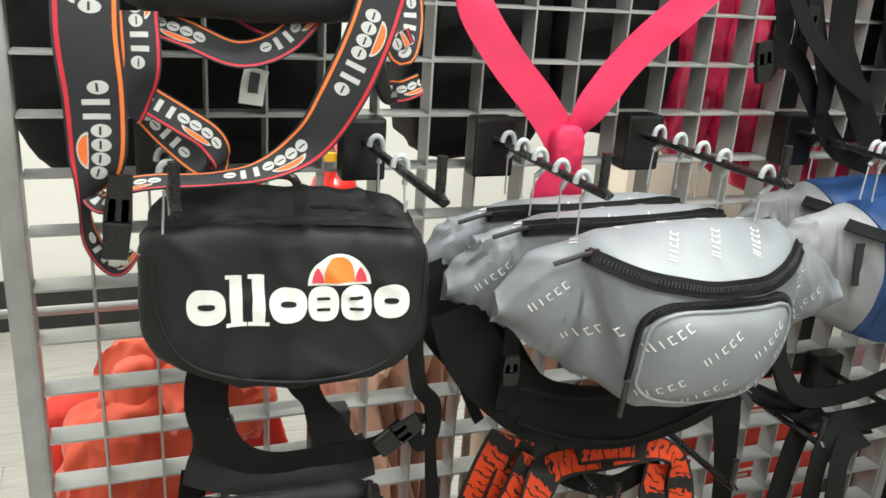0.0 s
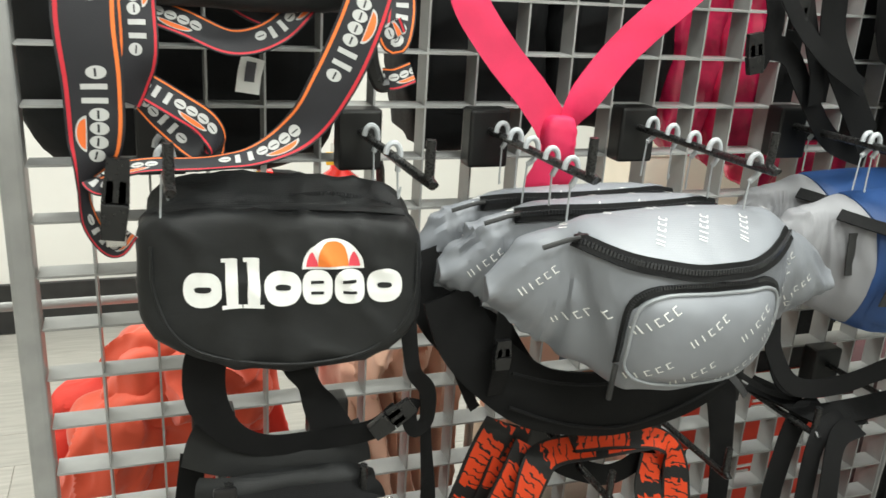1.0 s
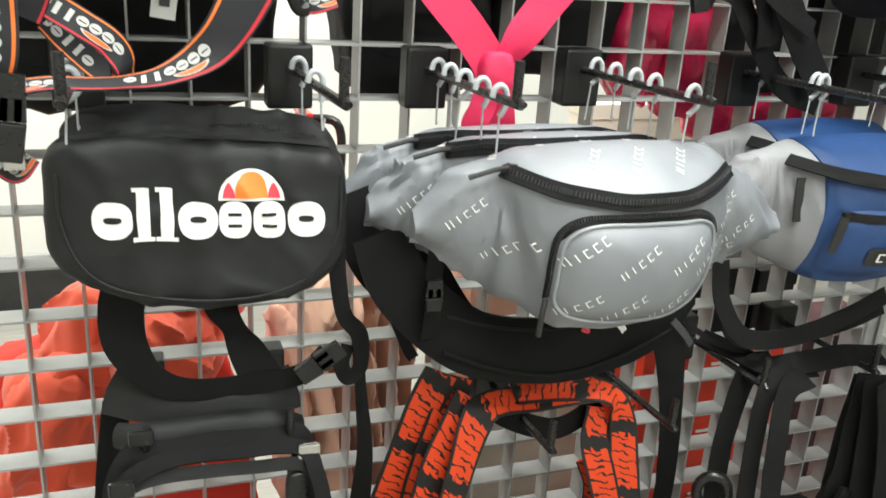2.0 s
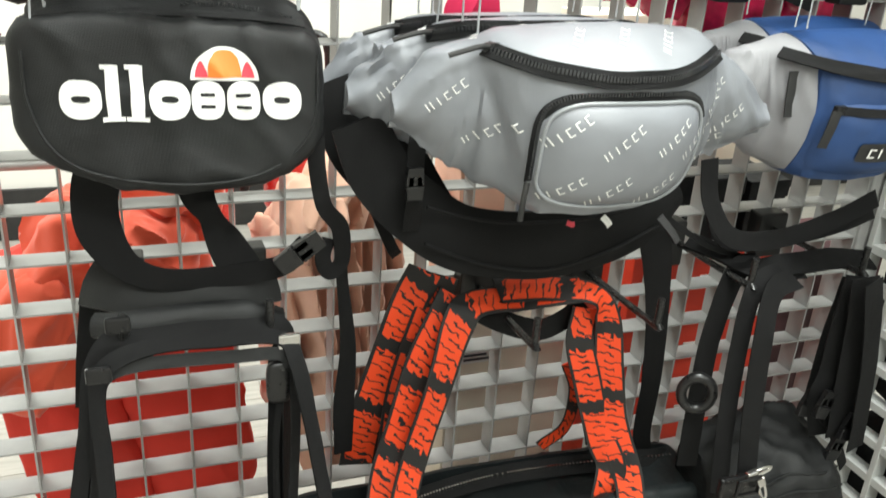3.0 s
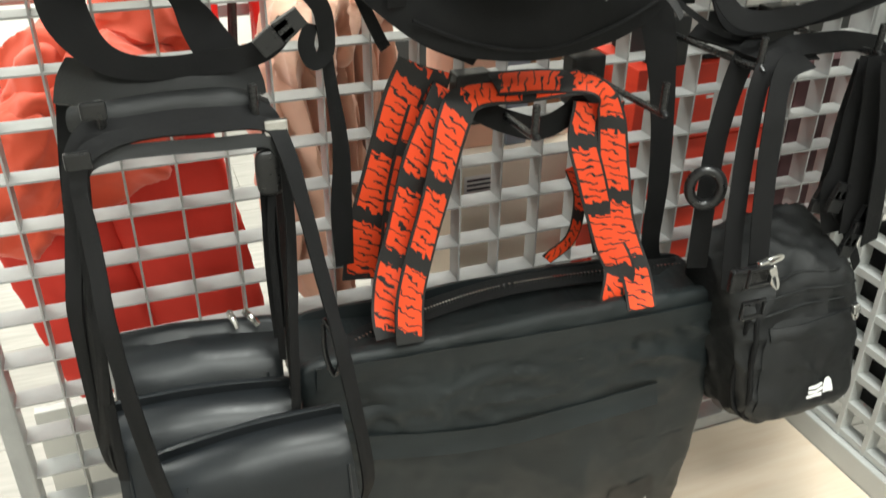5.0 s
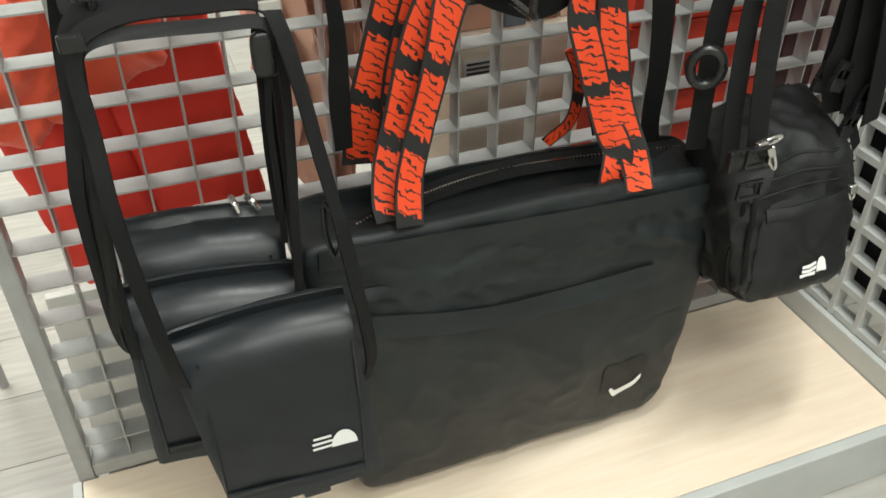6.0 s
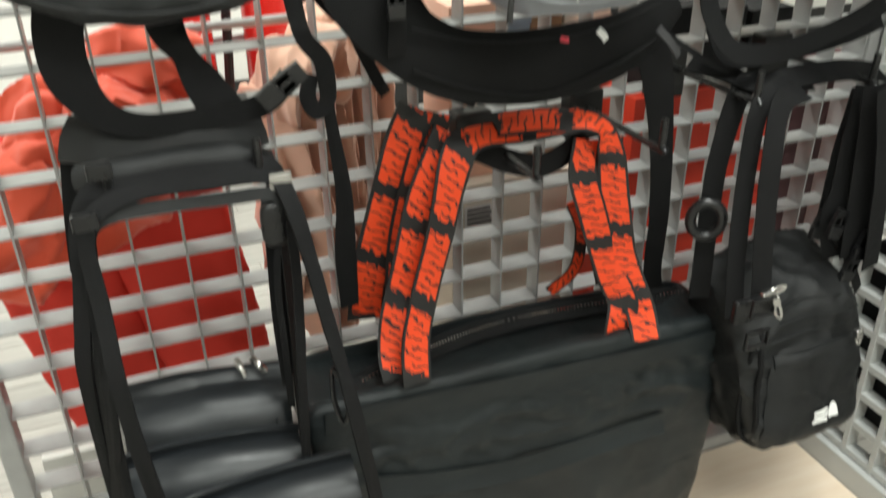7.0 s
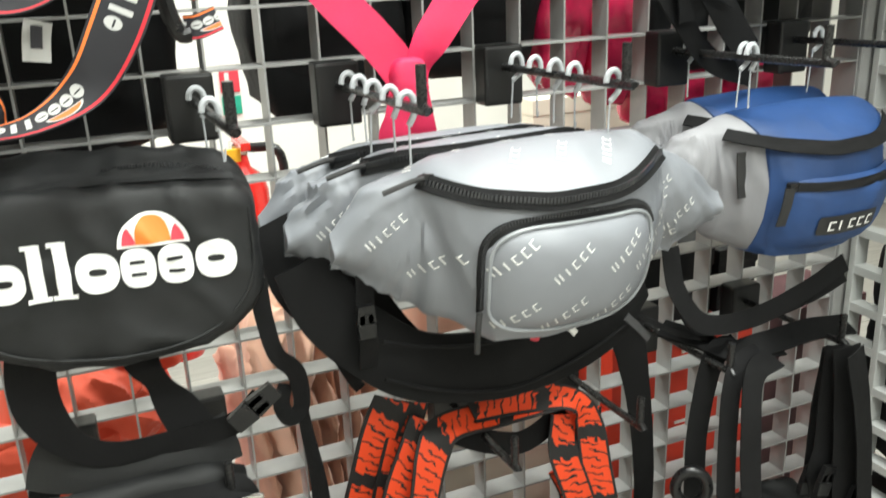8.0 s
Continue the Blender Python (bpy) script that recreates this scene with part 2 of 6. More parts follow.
def emblem_strap(name):
    """Dark webbing with an orange and a red line near its edges and a repeated white mark: rounded blocks, two bars and a half disc."""
    m = bpy.data.materials.new(name)
    m.use_nodes = True
    n, l = m.node_tree.nodes, m.node_tree.links
    b = n["Principled BSDF"]
    b.inputs["Roughness"].default_value = 0.6
    uv = n.new("ShaderNodeUVMap")
    sep = n.new("ShaderNodeSeparateXYZ")
    l.new(uv.outputs["UV"], sep.inputs[0])
    info = n.new("ShaderNodeObjectInfo")

    def op(kind, a, c=0.0):
        q = n.new("ShaderNodeMath")
        q.operation = kind
        for i, val in enumerate((a, c)):
            if isinstance(val, (int, float)):
                q.inputs[i].default_value = val
            else:
                l.new(val, q.inputs[i])
        return q.outputs[0]

    def within(val, lo, hi):
        return op("MULTIPLY", op("GREATER_THAN", val, lo), op("LESS_THAN", val, hi))

    def disc(a, a0, ra, c, c0, rc):
        x, y = op("DIVIDE", op("SUBTRACT", a, a0), ra), op("DIVIDE", op("SUBTRACT", c, c0), rc)
        return op("LESS_THAN", op("ADD", op("MULTIPLY", x, x), op("MULTIPLY", y, y)), 1.0)

    u = sep.outputs["X"]
    v = op("MULTIPLY", op("FRACT", op("DIVIDE", op("ADD", sep.outputs["Y"], op("MULTIPLY", info.outputs["Random"], 0.4)), 0.135)), 0.135)
    k = op("DIVIDE", op("SUBTRACT", v, 0.012), 0.0118)
    cell, c = op("FLOOR", k), op("SUBTRACT", op("FRACT", k), 0.5)
    row = within(k, 0.0, 7.0)
    tall = within(cell, 0.5, 2.5)
    rounds = op("SUBTRACT", disc(c, 0.0, 0.47, u, 0.43, 0.165), op("MULTIPLY", within(c, -0.3, 0.3), within(u, 0.425, 0.465)))
    stem = op("MULTIPLY", within(c, -0.2, 0.2), within(u, 0.27, 0.70))
    mark = op("MULTIPLY", row, op("ADD", op("MULTIPLY", tall, stem), op("MULTIPLY", op("SUBTRACT", 1.0, tall), rounds)))
    sun = op("MULTIPLY", disc(v, 0.071, 0.0165, u, 0.64, 0.20), op("GREATER_THAN", u, 0.64))
    core = op("MULTIPLY", disc(v, 0.071, 0.0140, u, 0.65, 0.165), op("GREATER_THAN", u, 0.66))
    rgb = n.new("ShaderNodeRGB")
    rgb.outputs[0].default_value = (0.012, 0.012, 0.016, 1)
    col = rgb.outputs[0]
    for colour, mask in (((0.5, 0.5, 0.49), mark), ((0.5, 0.5, 0.49), sun), ((0.80, 0.16, 0.03), core),
                         ((0.80, 0.18, 0.03), within(u, 0.05, 0.115)), ((0.55, 0.02, 0.035), within(u, 0.885, 0.955))):
        q = n.new("ShaderNodeMix")
        q.data_type = "RGBA"
        l.new(mask, q.inputs[0])
        l.new(col, q.inputs[6])
        q.inputs[7].default_value = (*colour, 1)
        col = q.outputs[2]
    l.new(col, b.inputs["Base Color"])
    w = n.new("ShaderNodeTexWave")
    w.inputs["Scale"].default_value = 500
    tc = n.new("ShaderNodeTexCoord")
    l.new(tc.outputs["Object"], w.inputs["Vector"])
    bp = n.new("ShaderNodeBump")
    bp.inputs["Strength"].default_value, bp.inputs["Distance"].default_value = 0.3, 0.0006
    l.new(w.outputs["Fac"], bp.inputs["Height"]), l.new(bp.outputs["Normal"], b.inputs["Normal"])
    return m


STRIPEWEB = emblem_strap("black_webbing_with_orange_and_red_edges")

# ---- builders ----
ORIGIN = {}


def thing(name, label, category, at, group="", kind=""):
    ob = new(name)
    ob.empty_display_size = 0.02
    ob.location = at
    ORIGIN[ob.name] = Vector(at)
    return tagged(ob, label, category, group, kind)


def part(name, bm, material, parent, label="", smooth=True):
    """Links a bmesh, in world coordinates, as one mesh under its thing or part."""
    at = ORIGIN[parent.name]
    bmesh.ops.translate(bm, verts=bm.verts, vec=-at)
    me = bpy.data.meshes.new(name)
    bm.to_mesh(me)
    bm.free()
    me.materials.append(material)
    if smooth:
        me.shade_smooth()
        me.set_sharp_from_angle(angle=0.75)
    ob = new(name, me)
    ob.parent = parent
    ORIGIN[ob.name] = at
    return tagged(ob, label)


def solo(name, bm, material, label, category, group="", kind="", at=None, smooth=False):
    me = bpy.data.meshes.new(name)
    if at is None:
        at = (0, 0, 0)
    bmesh.ops.translate(bm, verts=bm.verts, vec=-Vector(at))
    bm.to_mesh(me)
    bm.free()
    me.materials.append(material)
    if smooth:
        me.shade_smooth()
    ob = new(name, me)
    ob.location = at
    ORIGIN[ob.name] = Vector(at)
    return tagged(ob, label, category, group, kind)


def box(lo, hi, bevel=0.0, segments=2):
    bm = bmesh.new()
    bmesh.ops.create_cube(bm, size=1)
    lo, hi = Vector(lo), Vector(hi)
    for v in bm.verts:
        v.co = Vector(((lo[i] + hi[i]) / 2 + v.co[i] * (hi[i] - lo[i]) for i in range(3)))
    if bevel:
        bmesh.ops.bevel(bm, geom=bm.edges[:], offset=bevel, segments=segments, affect="EDGES", profile=0.6)
    return bm


def turned(bm, m):
    bmesh.ops.transform(bm, matrix=m, verts=bm.verts)
    return bm


def about(at, rx=0, ry=0, rz=0):
    at = Vector(at)
    return Matrix.Translation(at) @ pose(0, 0, 0, rx, ry, rz) @ Matrix.Translation(-at)


def spline(pts, steps=8):
    pts = [Vector(p) for p in pts]
    q = [2 * pts[0] - pts[1]] + pts + [2 * pts[-1] - pts[-2]]
    out = []
    for i in range(1, len(q) - 2):
        a, b, c, d = q[i - 1:i + 3]
        for s in range(steps):
            t = s / steps
            out.append(0.5 * ((2 * b) + (c - a) * t + (2 * a - 5 * b + 4 * c - d) * t * t + (3 * b - a - 3 * c + d) * t ** 3))
    return out + [pts[-1]]


def tube(pts, r, steps=6, sides=10, cap=True):
    path = spline(pts, steps) if steps > 1 else [Vector(p) for p in pts]
    bm = bmesh.new()
    rings = []
    side = None
    for i, p in enumerate(path):
        t = (path[min(i + 1, len(path) - 1)] - path[max(i - 1, 0)]).normalized()
        if side is None:
            side = t.orthogonal().normalized()
        side = (side - t * side.dot(t)).normalized()
        up = t.cross(side)
        rings.append([bm.verts.new(p + r * (math.cos(a) * side + math.sin(a) * up)) for a in [2 * math.pi * k / sides for k in range(sides)]])
    for a, b in zip(rings, rings[1:]):
        for k in range(sides):
            bm.faces.new((a[k], a[(k + 1) % sides], b[(k + 1) % sides], b[k]))
    if cap:
        bm.faces.new(rings[0][::-1]), bm.faces.new(rings[-1])
    return bm


def ribbon(pts, width, normals=None, thick=0.0016, steps=10, cross=4, cup=0.0, taper=None):
    """A strap along pts. normals: which way its face looks at each point (towards the aisle where not given)."""
    path = spline(pts, steps)
    if normals is None:
        normals = [(0, -1, 0.15)] * len(pts)
    ns = spline(normals, steps)
    ws = [width] * len(path) if taper is None else [w.x for w in spline([(w, 0, 0) for w in taper], steps)]
    bm = bmesh.new()
    uv = bm.loops.layers.uv.new("UVMap")
    rings, run = [], 0.0
    for i, p in enumerate(path):
        t = (path[min(i + 1, len(path) - 1)] - path[max(i - 1, 0)]).normalized()
        side = t.cross(ns[i])
        side = side.normalized() if side.length > 1e-5 else Vector((1, 0, 0))
        nrm = side.cross(t).normalized()
        if i:
            run += (p - path[i - 1]).length
        front, back = [], []
        for k in range(cross + 1):
            s = k / cross - 0.5
            wob = noise.noise(p * 18 + Vector((s * 2, 0, 0))) * 0.0012 * max(1.0, ws[i] / 0.028) + noise.noise(p * 50 + Vector((s * 5, 2, 0))) * 0.0006
            c = p + side * s * ws[i] - nrm * (cup * (2 * s) ** 2) + nrm * wob
            front.append(bm.verts.new(c + nrm * thick / 2))
            back.append(bm.verts.new(c - nrm * thick / 2))
        rings.append((front, back, run))

    def quad(a, b, c, d, uvs):
        f = bm.faces.new((a, b, c, d))
        for lo, q in zip(f.loops, uvs):
            lo[uv].uv = q

    for (f0, b0, r0), (f1, b1, r1) in zip(rings, rings[1:]):
        for k in range(cross):
            u0, u1 = k / cross, (k + 1) / cross
            quad(f0[k], f0[k + 1], f1[k + 1], f1[k], ((u0, r0), (u1, r0), (u1, r1), (u0, r1)))
            quad(b0[k + 1], b0[k], b1[k], b1[k + 1], ((u1, r0), (u0, r0), (u0, r1), (u1, r1)))
        quad(b0[0], f0[0], f1[0], b1[0], ((0, r0),) * 2 + ((0, r1),) * 2)
        quad(f0[-1], b0[-1], b1[-1], f1[-1], ((1, r0),) * 2 + ((1, r1),) * 2)
    for f, b, r in (rings[0], rings[-1]):
        for k in range(cross):
            quad(f[k + 1], f[k], b[k], b[k + 1], ((0.5, r),) * 4)
    bmesh.ops.recalc_face_normals(bm, faces=bm.faces)
    return bm


def soft(at, size, power=4.0, cuts=18, shape=None, crease=0.004, crease_scale=9.0, seed=0.0):
    """A stuffed cloth body: a rounded block, drawn to shape() in units of its half size, with creases."""
    bm = bmesh.new()
    bmesh.ops.create_cube(bm, size=2)
    bmesh.ops.subdivide_edges(bm, edges=bm.edges[:], cuts=cuts, use_grid_fill=True)
    at = Vector(at)
    for v in bm.verts:
        p = v.co
        k = (abs(p.x) ** power + abs(p.y) ** power + abs(p.z) ** power) ** (1 / power)
        q = p / k
        if shape:
            q = Vector(shape(q.x, q.y, q.z))
        v.co = at + Vector((q.x * size[0] / 2, q.y * size[1] / 2, q.z * size[2] / 2))
    bm.normal_update()
    moves = []
    for v in bm.verts:
        s = v.co * crease_scale + Vector((seed, seed * 2, 0))
        w = noise.noise(s * 0.7)
        bend = s + 0.6 * noise.noise_vector(s * 0.6)
        r1 = 1 - abs(noise.noise(Vector((bend.x * 1.7 + bend.z * 0.9, bend.y, bend.z * 1.1 - bend.x * 0.5))))
        r2 = 1 - abs(noise.noise(bend * 2.6 + Vector((7, 3, 1))))
        ridge = 1.5 * r1 ** 6 + 0.6 * r2 ** 5 - 0.6
        moves.append(v.normal * crease * (0.5 * w + 0.8 * ridge))
    for v, d in zip(bm.verts, moves):
        v.co += d
    return bm


def flap_body(at, size, fold, lean=0.0, seed=0.0, crease=0.0015):
    """A flat bag whose flap folds over the top: a profile of depth and height drawn along its width, side edges crisp."""
    w, d, h = size
    prof = [(d / 2, -h / 2 + h * k / 10) for k in range(10)]
    for k in range(9):
        a = math.pi / 2 * k / 8
        prof.append((d / 2 - 0.008 + 0.008 * math.cos(a), h / 2 - 0.008 + 0.008 * math.sin(a)))
    top, drop = d / 2 - 0.012, lean
    for k in range(1, 5):
        f = k / 5
        prof.append((top + (-d / 2 + fold - top) * f, h / 2 - drop * f ** 1.3))
    for k in range(9):
        a = math.pi / 2 * k / 8
        prof.append((-d / 2 + fold - fold * math.sin(a), h / 2 - drop - fold + fold * math.cos(a)))
    for k in range(1, 19):
        f = k / 18
        prof.append((-d / 2 - 0.006 * math.sin(math.pi * f), h / 2 - drop - fold + (-h / 2 + drop + fold - h / 2 + 0.004) * f))
    bm = bmesh.new()
    rows = []
    for i in range(33):
        x = -w / 2 + w * i / 32
        sag = 0.006 * math.cos(math.pi * x / w) - 0.004
        rows.append([bm.verts.new((x * (1 + 0.05 * z / h), y * (1 if abs(x) < w / 2 - 0.004 else 0.9), z + (sag if z > 0 else 0.0))) for y, z in prof])
    n = len(prof)
    for a, b in zip(rows, rows[1:]):
        for k in range(n):
            bm.faces.new((a[k], a[(k + 1) % n], b[(k + 1) % n], b[k]))
    bm.faces.new(rows[0]), bm.faces.new(rows[-1])
    bmesh.ops.recalc_face_normals(bm, faces=bm.faces)
    bm.normal_update()
    moves = [v.normal * crease * (noise.noise(v.co * 16 + Vector((seed, 0, 0))) + 0.6 - 1.8 * abs(noise.noise(Vector((v.co.x * 9, v.co.y * 9, v.co.z * 22 + v.co.x * 7 + seed))))) for v in bm.verts]
    for v, m in zip(bm.verts, moves):
        v.co += m
    bmesh.ops.translate(bm, verts=bm.verts, vec=Vector(at))
    return bm


def tree_of(bm):
    bm.verts.ensure_lookup_table()
    return BVHTree.FromBMesh(bm)


def onto(tree, x, z, lift=0.0008, way=(0, 1, 0), y0=-2.0):
    way = Vector(way)
    hit = tree.ray_cast(Vector((x, y0, z)), way)
    if hit[0] is None:
        near = tree.find_nearest(Vector((x, -0.3, z)))
        return near[0] + Vector((0, -lift, 0))
    n = hit[1] if hit[1].dot(way) < 0 else -hit[1]
    return hit[0] + n * lift


def blob(tree, cx, cz, w, h, power=2.0, lift=0.0008, rings=3, segs=28, tilt=0.0, dome=0.0, half=False, hole=0.0, bm=None):
    """A rounded patch laid on a bag's front."""
    own = bm is None
    bm = bm or bmesh.new()
    ca, sa = math.cos(tilt), math.sin(tilt)
    rows = []
    span = math.pi if half else 2 * math.pi
    count = segs + 1 if half else segs
    for r in range(rings + 1):
        f = hole + (1 - hole) * r / rings
        row = []
        for k in range(count):
            a = span * k / segs
            c, s = math.cos(a), math.sin(a)
            m = (abs(c) ** power + abs(s) ** power) ** (-1 / power)
            x, z = f * m * c * w / 2, f * m * s * h / 2
            p = onto(tree, cx + ca * x - sa * z, cz + sa * x + ca * z, lift)
            p.y -= dome * (1 - f ** 6)
            row.append(bm.verts.new(p))
        rows.append(row)
    for a, b in zip(rows, rows[1:]):
        for k in range(segs if not half else segs):
            j = (k + 1) % count
            if half and j == 0:
                continue
            bm.faces.new((a[k], a[j], b[j], b[k]))
    bmesh.ops.remove_doubles(bm, verts=bm.verts, dist=1e-6)
    return bm


def bars(tree, items, lift=0.0008, cells=3, above=False):
    """Slanted printed bars (x, z, width, height, turn) laid on a bag's front, in one mesh."""
    bm = bmesh.new()
    for cx, cz, w, h, turn in items:
        ca, sa = math.cos(turn), math.sin(turn)
        g = []
        for i in range(cells + 1):
            row = []
            for j in range(cells + 1):
                x, z = (i / cells - 0.5) * w, (j / cells - 0.5) * h
                p, q = cx + ca * x - sa * z, cz + sa * x + ca * z
                if above:
                    row.append(bm.verts.new(onto(tree, p, 2.0, lift, (0, 0, -1), q)))
                else:
                    row.append(bm.verts.new(onto(tree, p, q, lift)))
            g.append(row)
        for i in range(cells):
            for j in range(cells):
                q = (g[i][j], g[i + 1][j], g[i + 1][j + 1], g[i][j + 1])
                if max((p.co - r.co).length for p in q for r in q) < 2.4 * math.hypot(w, h) / cells + 0.0008:
                    bm.faces.new(q)
    bmesh.ops.delete(bm, geom=[v for v in bm.verts if not v.link_faces], context="VERTS")
    return bm


def zip_teeth(path, r=0.0012, gap=0.0026):
    """Small blocks in a row along a path."""
    bm = bmesh.new()
    pts = spline(path, 30)
    run, last = 0.0, pts[0]
    for p, q in zip(pts, pts[1:]):
        run += (q - p).length
        if run >= gap:
            run = 0.0
            t = (q - p).normalized()
            side = t.cross(Vector((0, -1, 0))).normalized()
            up = side.cross(t)
            vs = [bm.verts.new(q + t * a * r * 0.7 + side * b * r * 1.6 + up * c * r) for a in (-1, 1) for b in (-1, 1) for c in (-1, 1)]
            for f in ((0, 1, 3, 2), (4, 6, 7, 5), (0, 4, 5, 1), (2, 3, 7, 6), (0, 2, 6, 4), (1, 5, 7, 3)):
                bm.faces.new([vs[i] for i in f])
    return bm


def buckle(name, at, along, parent, w=0.034, length=0.06, label="black plastic side-release buckle"):
    """A side-release buckle: a hollow waisted half, and a clasp half cut as one fork with two sprung arms, a tongue and a bar."""
    half, d = length / 2, 0.0046
    m = Matrix.Translation(at) @ Vector((0, 0, 1)).rotation_difference(Vector(along)).to_matrix().to_4x4()
    bm = box((-w / 2, -d, -half), (w / 2, d, -half * 0.1), 0.0018)
    for v in bm.verts:
        if v.co.z < -half * 0.7:
            v.co.x *= 0.86
    body = part(name, turned(bm, m), PLASTIC, parent, label, smooth=False)
    fork = ((-0.50, -0.06), (-0.36, -0.06), (-0.34, 0.46), (-0.10, 0.46), (-0.10, -0.06), (0.10, -0.06), (0.10, 0.46), (0.34, 0.46), (0.36, -0.06), (0.50, -0.06), (0.44, 0.58), (0.40, 1.0), (-0.40, 1.0), (-0.44, 0.58))
    bm = bmesh.new()
    low = [bm.verts.new((x * w, -d * 0.75, z * half)) for x, z in fork]
    high = [bm.verts.new((x * w, d * 0.75, z * half)) for x, z in fork]
    bm.faces.new(low), bm.faces.new(high[::-1])
    for k in range(len(fork)):
        j = (k + 1) % len(fork)
        bm.faces.new((low[j], low[k], high[k], high[j]))
    bmesh.ops.triangulate(bm, faces=[f for f in bm.faces if len(f.verts) > 4])
    bmesh.ops.recalc_face_normals(bm, faces=bm.faces)
    part("clasp", turned(bm, m), PLASTIC, parent, "black plastic clasp fork", smooth=False)
    return body

# ---- the shop: floor, walls, ceiling ----
PITCH, ROW, DEEP = 0.065, 1.368, 0.036
BASE = 0.125

ceiling = solo("ceiling", box((-3.2, -3.2, 3.0), (4.6, 2.75, 3.1)), CEIL, "plain white painted shop ceiling", "ceiling", kind="structure")
solo("wall_north", box((-3.2, 2.53, 0), (4.6, 2.75, 3.0)), WALLPAINT, "white painted shop wall behind the grid", "wall", kind="structure")
solo("wall_south", box((-3.2, -3.4, 0), (4.6, -3.2, 3.0)), WALLPAINT, "white painted shop wall across the aisle", "wall", kind="structure")
solo("wall_west", box((-3.4, -3.4, 0), (-3.2, 2.75, 3.0)), WALLPAINT, "white painted shop side wall", "wall", kind="structure")
solo("wall_east", box((4.6, -3.4, 0), (4.8, 2.75, 3.0)), WALLPAINT, "white painted shop side wall", "wall", kind="structure")
solo("baseboard", box((-3.2, 2.51, 0), (4.6, 2.53, 0.21), 0.003), SKIRT, "black skirting board along the white wall", "skirting", kind="structure")

# ---- the grid wall ----
grid = thing("gridwall_panel", "silver-grey steel display grid of crossed flat bars", "display grid", (0.68, 0, BASE))
TOP = ROW + 6 * PITCH
LEFT, RIGHT = -0.062, 1.30
ROWS_DOWN = 18
for j in range(-6, ROWS_DOWN + 1):
    z = ROW - j * PITCH
    bm = box((LEFT, 0.0, z - 0.0014), (RIGHT, DEEP, z + 0.0014))
    part("horizontal_bar", bm, SILVER, grid, smooth=False)
for i in range(-1, 21):
    x = i * PITCH
    bm = box((x - 0.0013, 0.0006, BASE + 0.03), (x + 0.0013, DEEP - 0.0006, TOP))
    part("vertical_bar", bm, SILVER, grid, smooth=False)
part("post", box((-0.090, -0.003, 0.0), (-0.0635, 0.026, TOP + 0.03), 0.006), SILVER, grid, "silver square steel upright post", smooth=False)
part("post", box((1.302, -0.004, 0.0), (1.345, 0.05, TOP + 0.03), 0.003), SILVER, grid, "silver square steel upright post", smooth=False)
part("bottom_rail", box((-0.063, -0.003, BASE + 0.001), (1.301, 0.045, BASE + 0.03), 0.003), SILVER, grid, "silver steel bottom rail", smooth=False)

# side panel at right angles to the grid, with punched square openings
side = thing("side_panel_grid", "silver-grey steel side panel with square openings", "display grid", (1.36, -0.3, BASE))
SX0, SX1 = 1.318, 1.346
for k in range(0, 9):
    y = -0.012 - k * PITCH
    part("upright_bar", box((SX0, y - 0.011, BASE + 0.05), (SX1, y, 1.62), 0.001), PALEGREY, side, smooth=False)
for j in range(0, 24):
    z = BASE + 0.06 + j * PITCH
    part("cross_bar", box((SX0 + 0.0008, -0.54, z - 0.007), (SX1 - 0.0008, -0.012, z + 0.007)), PALEGREY, side, smooth=False)
part("foot_rail", box((SX0 - 0.012, -0.56, 0.0), (SX1 + 0.004, -0.006, BASE + 0.05), 0.003), PALEGREY, side, "grey steel foot rail", smooth=False)

# plinth with a pale wood top
plinth = thing("display_plinth", "low plinth with a pale beech top and grey front edge", "plinth", (0.6, -0.2, 0))
part("front_edge", box((-0.1, -0.405, 0.0), (1.304, -0.385, BASE + 0.002), 0.003), PALEGREY, plinth, "grey metal front edge", smooth=False)
part("end_panel", box((-0.1, -0.384, 0.0), (-0.085, -0.005, BASE + 0.002), 0.002), PALEGREY, plinth, "grey metal end panel", smooth=False)
part("board", box((-0.084, -0.384, BASE - 0.02), (1.304, -0.005, BASE), 0.001), BASEWOOD, plinth, "pale beech laminate board", smooth=False)


# plain white panel added for the pale patch low behind the grid
low_board = thing("low_board", "low white upright panel added behind the grid", "board", (0.02, 0.07, 0.0))
part("panel", box((-0.055, 0.062, 0.0), (0.10, 0.078, 0.46), 0.002), WALLPAINT, low_board, smooth=False)


# ---- hooks ----
def hook(x, z, length, group="hooks on the grid"):
    h = thing("display_hook", "black steel display hook on a block bracket", "hook", (x, 0, z), group)
    part("bracket", box((x - 0.026, -0.03, z - 0.047), (x + 0.026, 0.002, z + 0.026), 0.004), PLATE, h, "black plastic block bracket", smooth=False)
    part("rod", tube([(x, -0.028, z), (x, -length + 0.006, z + 0.006), (x, -length, z + 0.012), (x, -length - 0.001, z + 0.046)], 0.0048, 5, 10), HOOKSTEEL, h)
    return h


first = hook(0.302, 1.344, 0.285)
for x, z in ((0.078, 1.344), (0.466, 1.344), (0.677, 1.347), (0.931, 1.347), (1.14, 1.347)):
    copy_thing(first, Matrix.Translation((x, 0, z)))
low = hook(0.27, 0.965, 0.21)
for x, z in ((0.125, 0.965), (0.59, 0.905), (0.764, 0.912), (0.90, 0.955), (1.09, 0.955)):
    copy_thing(low, Matrix.Translation((x, 0, z)))


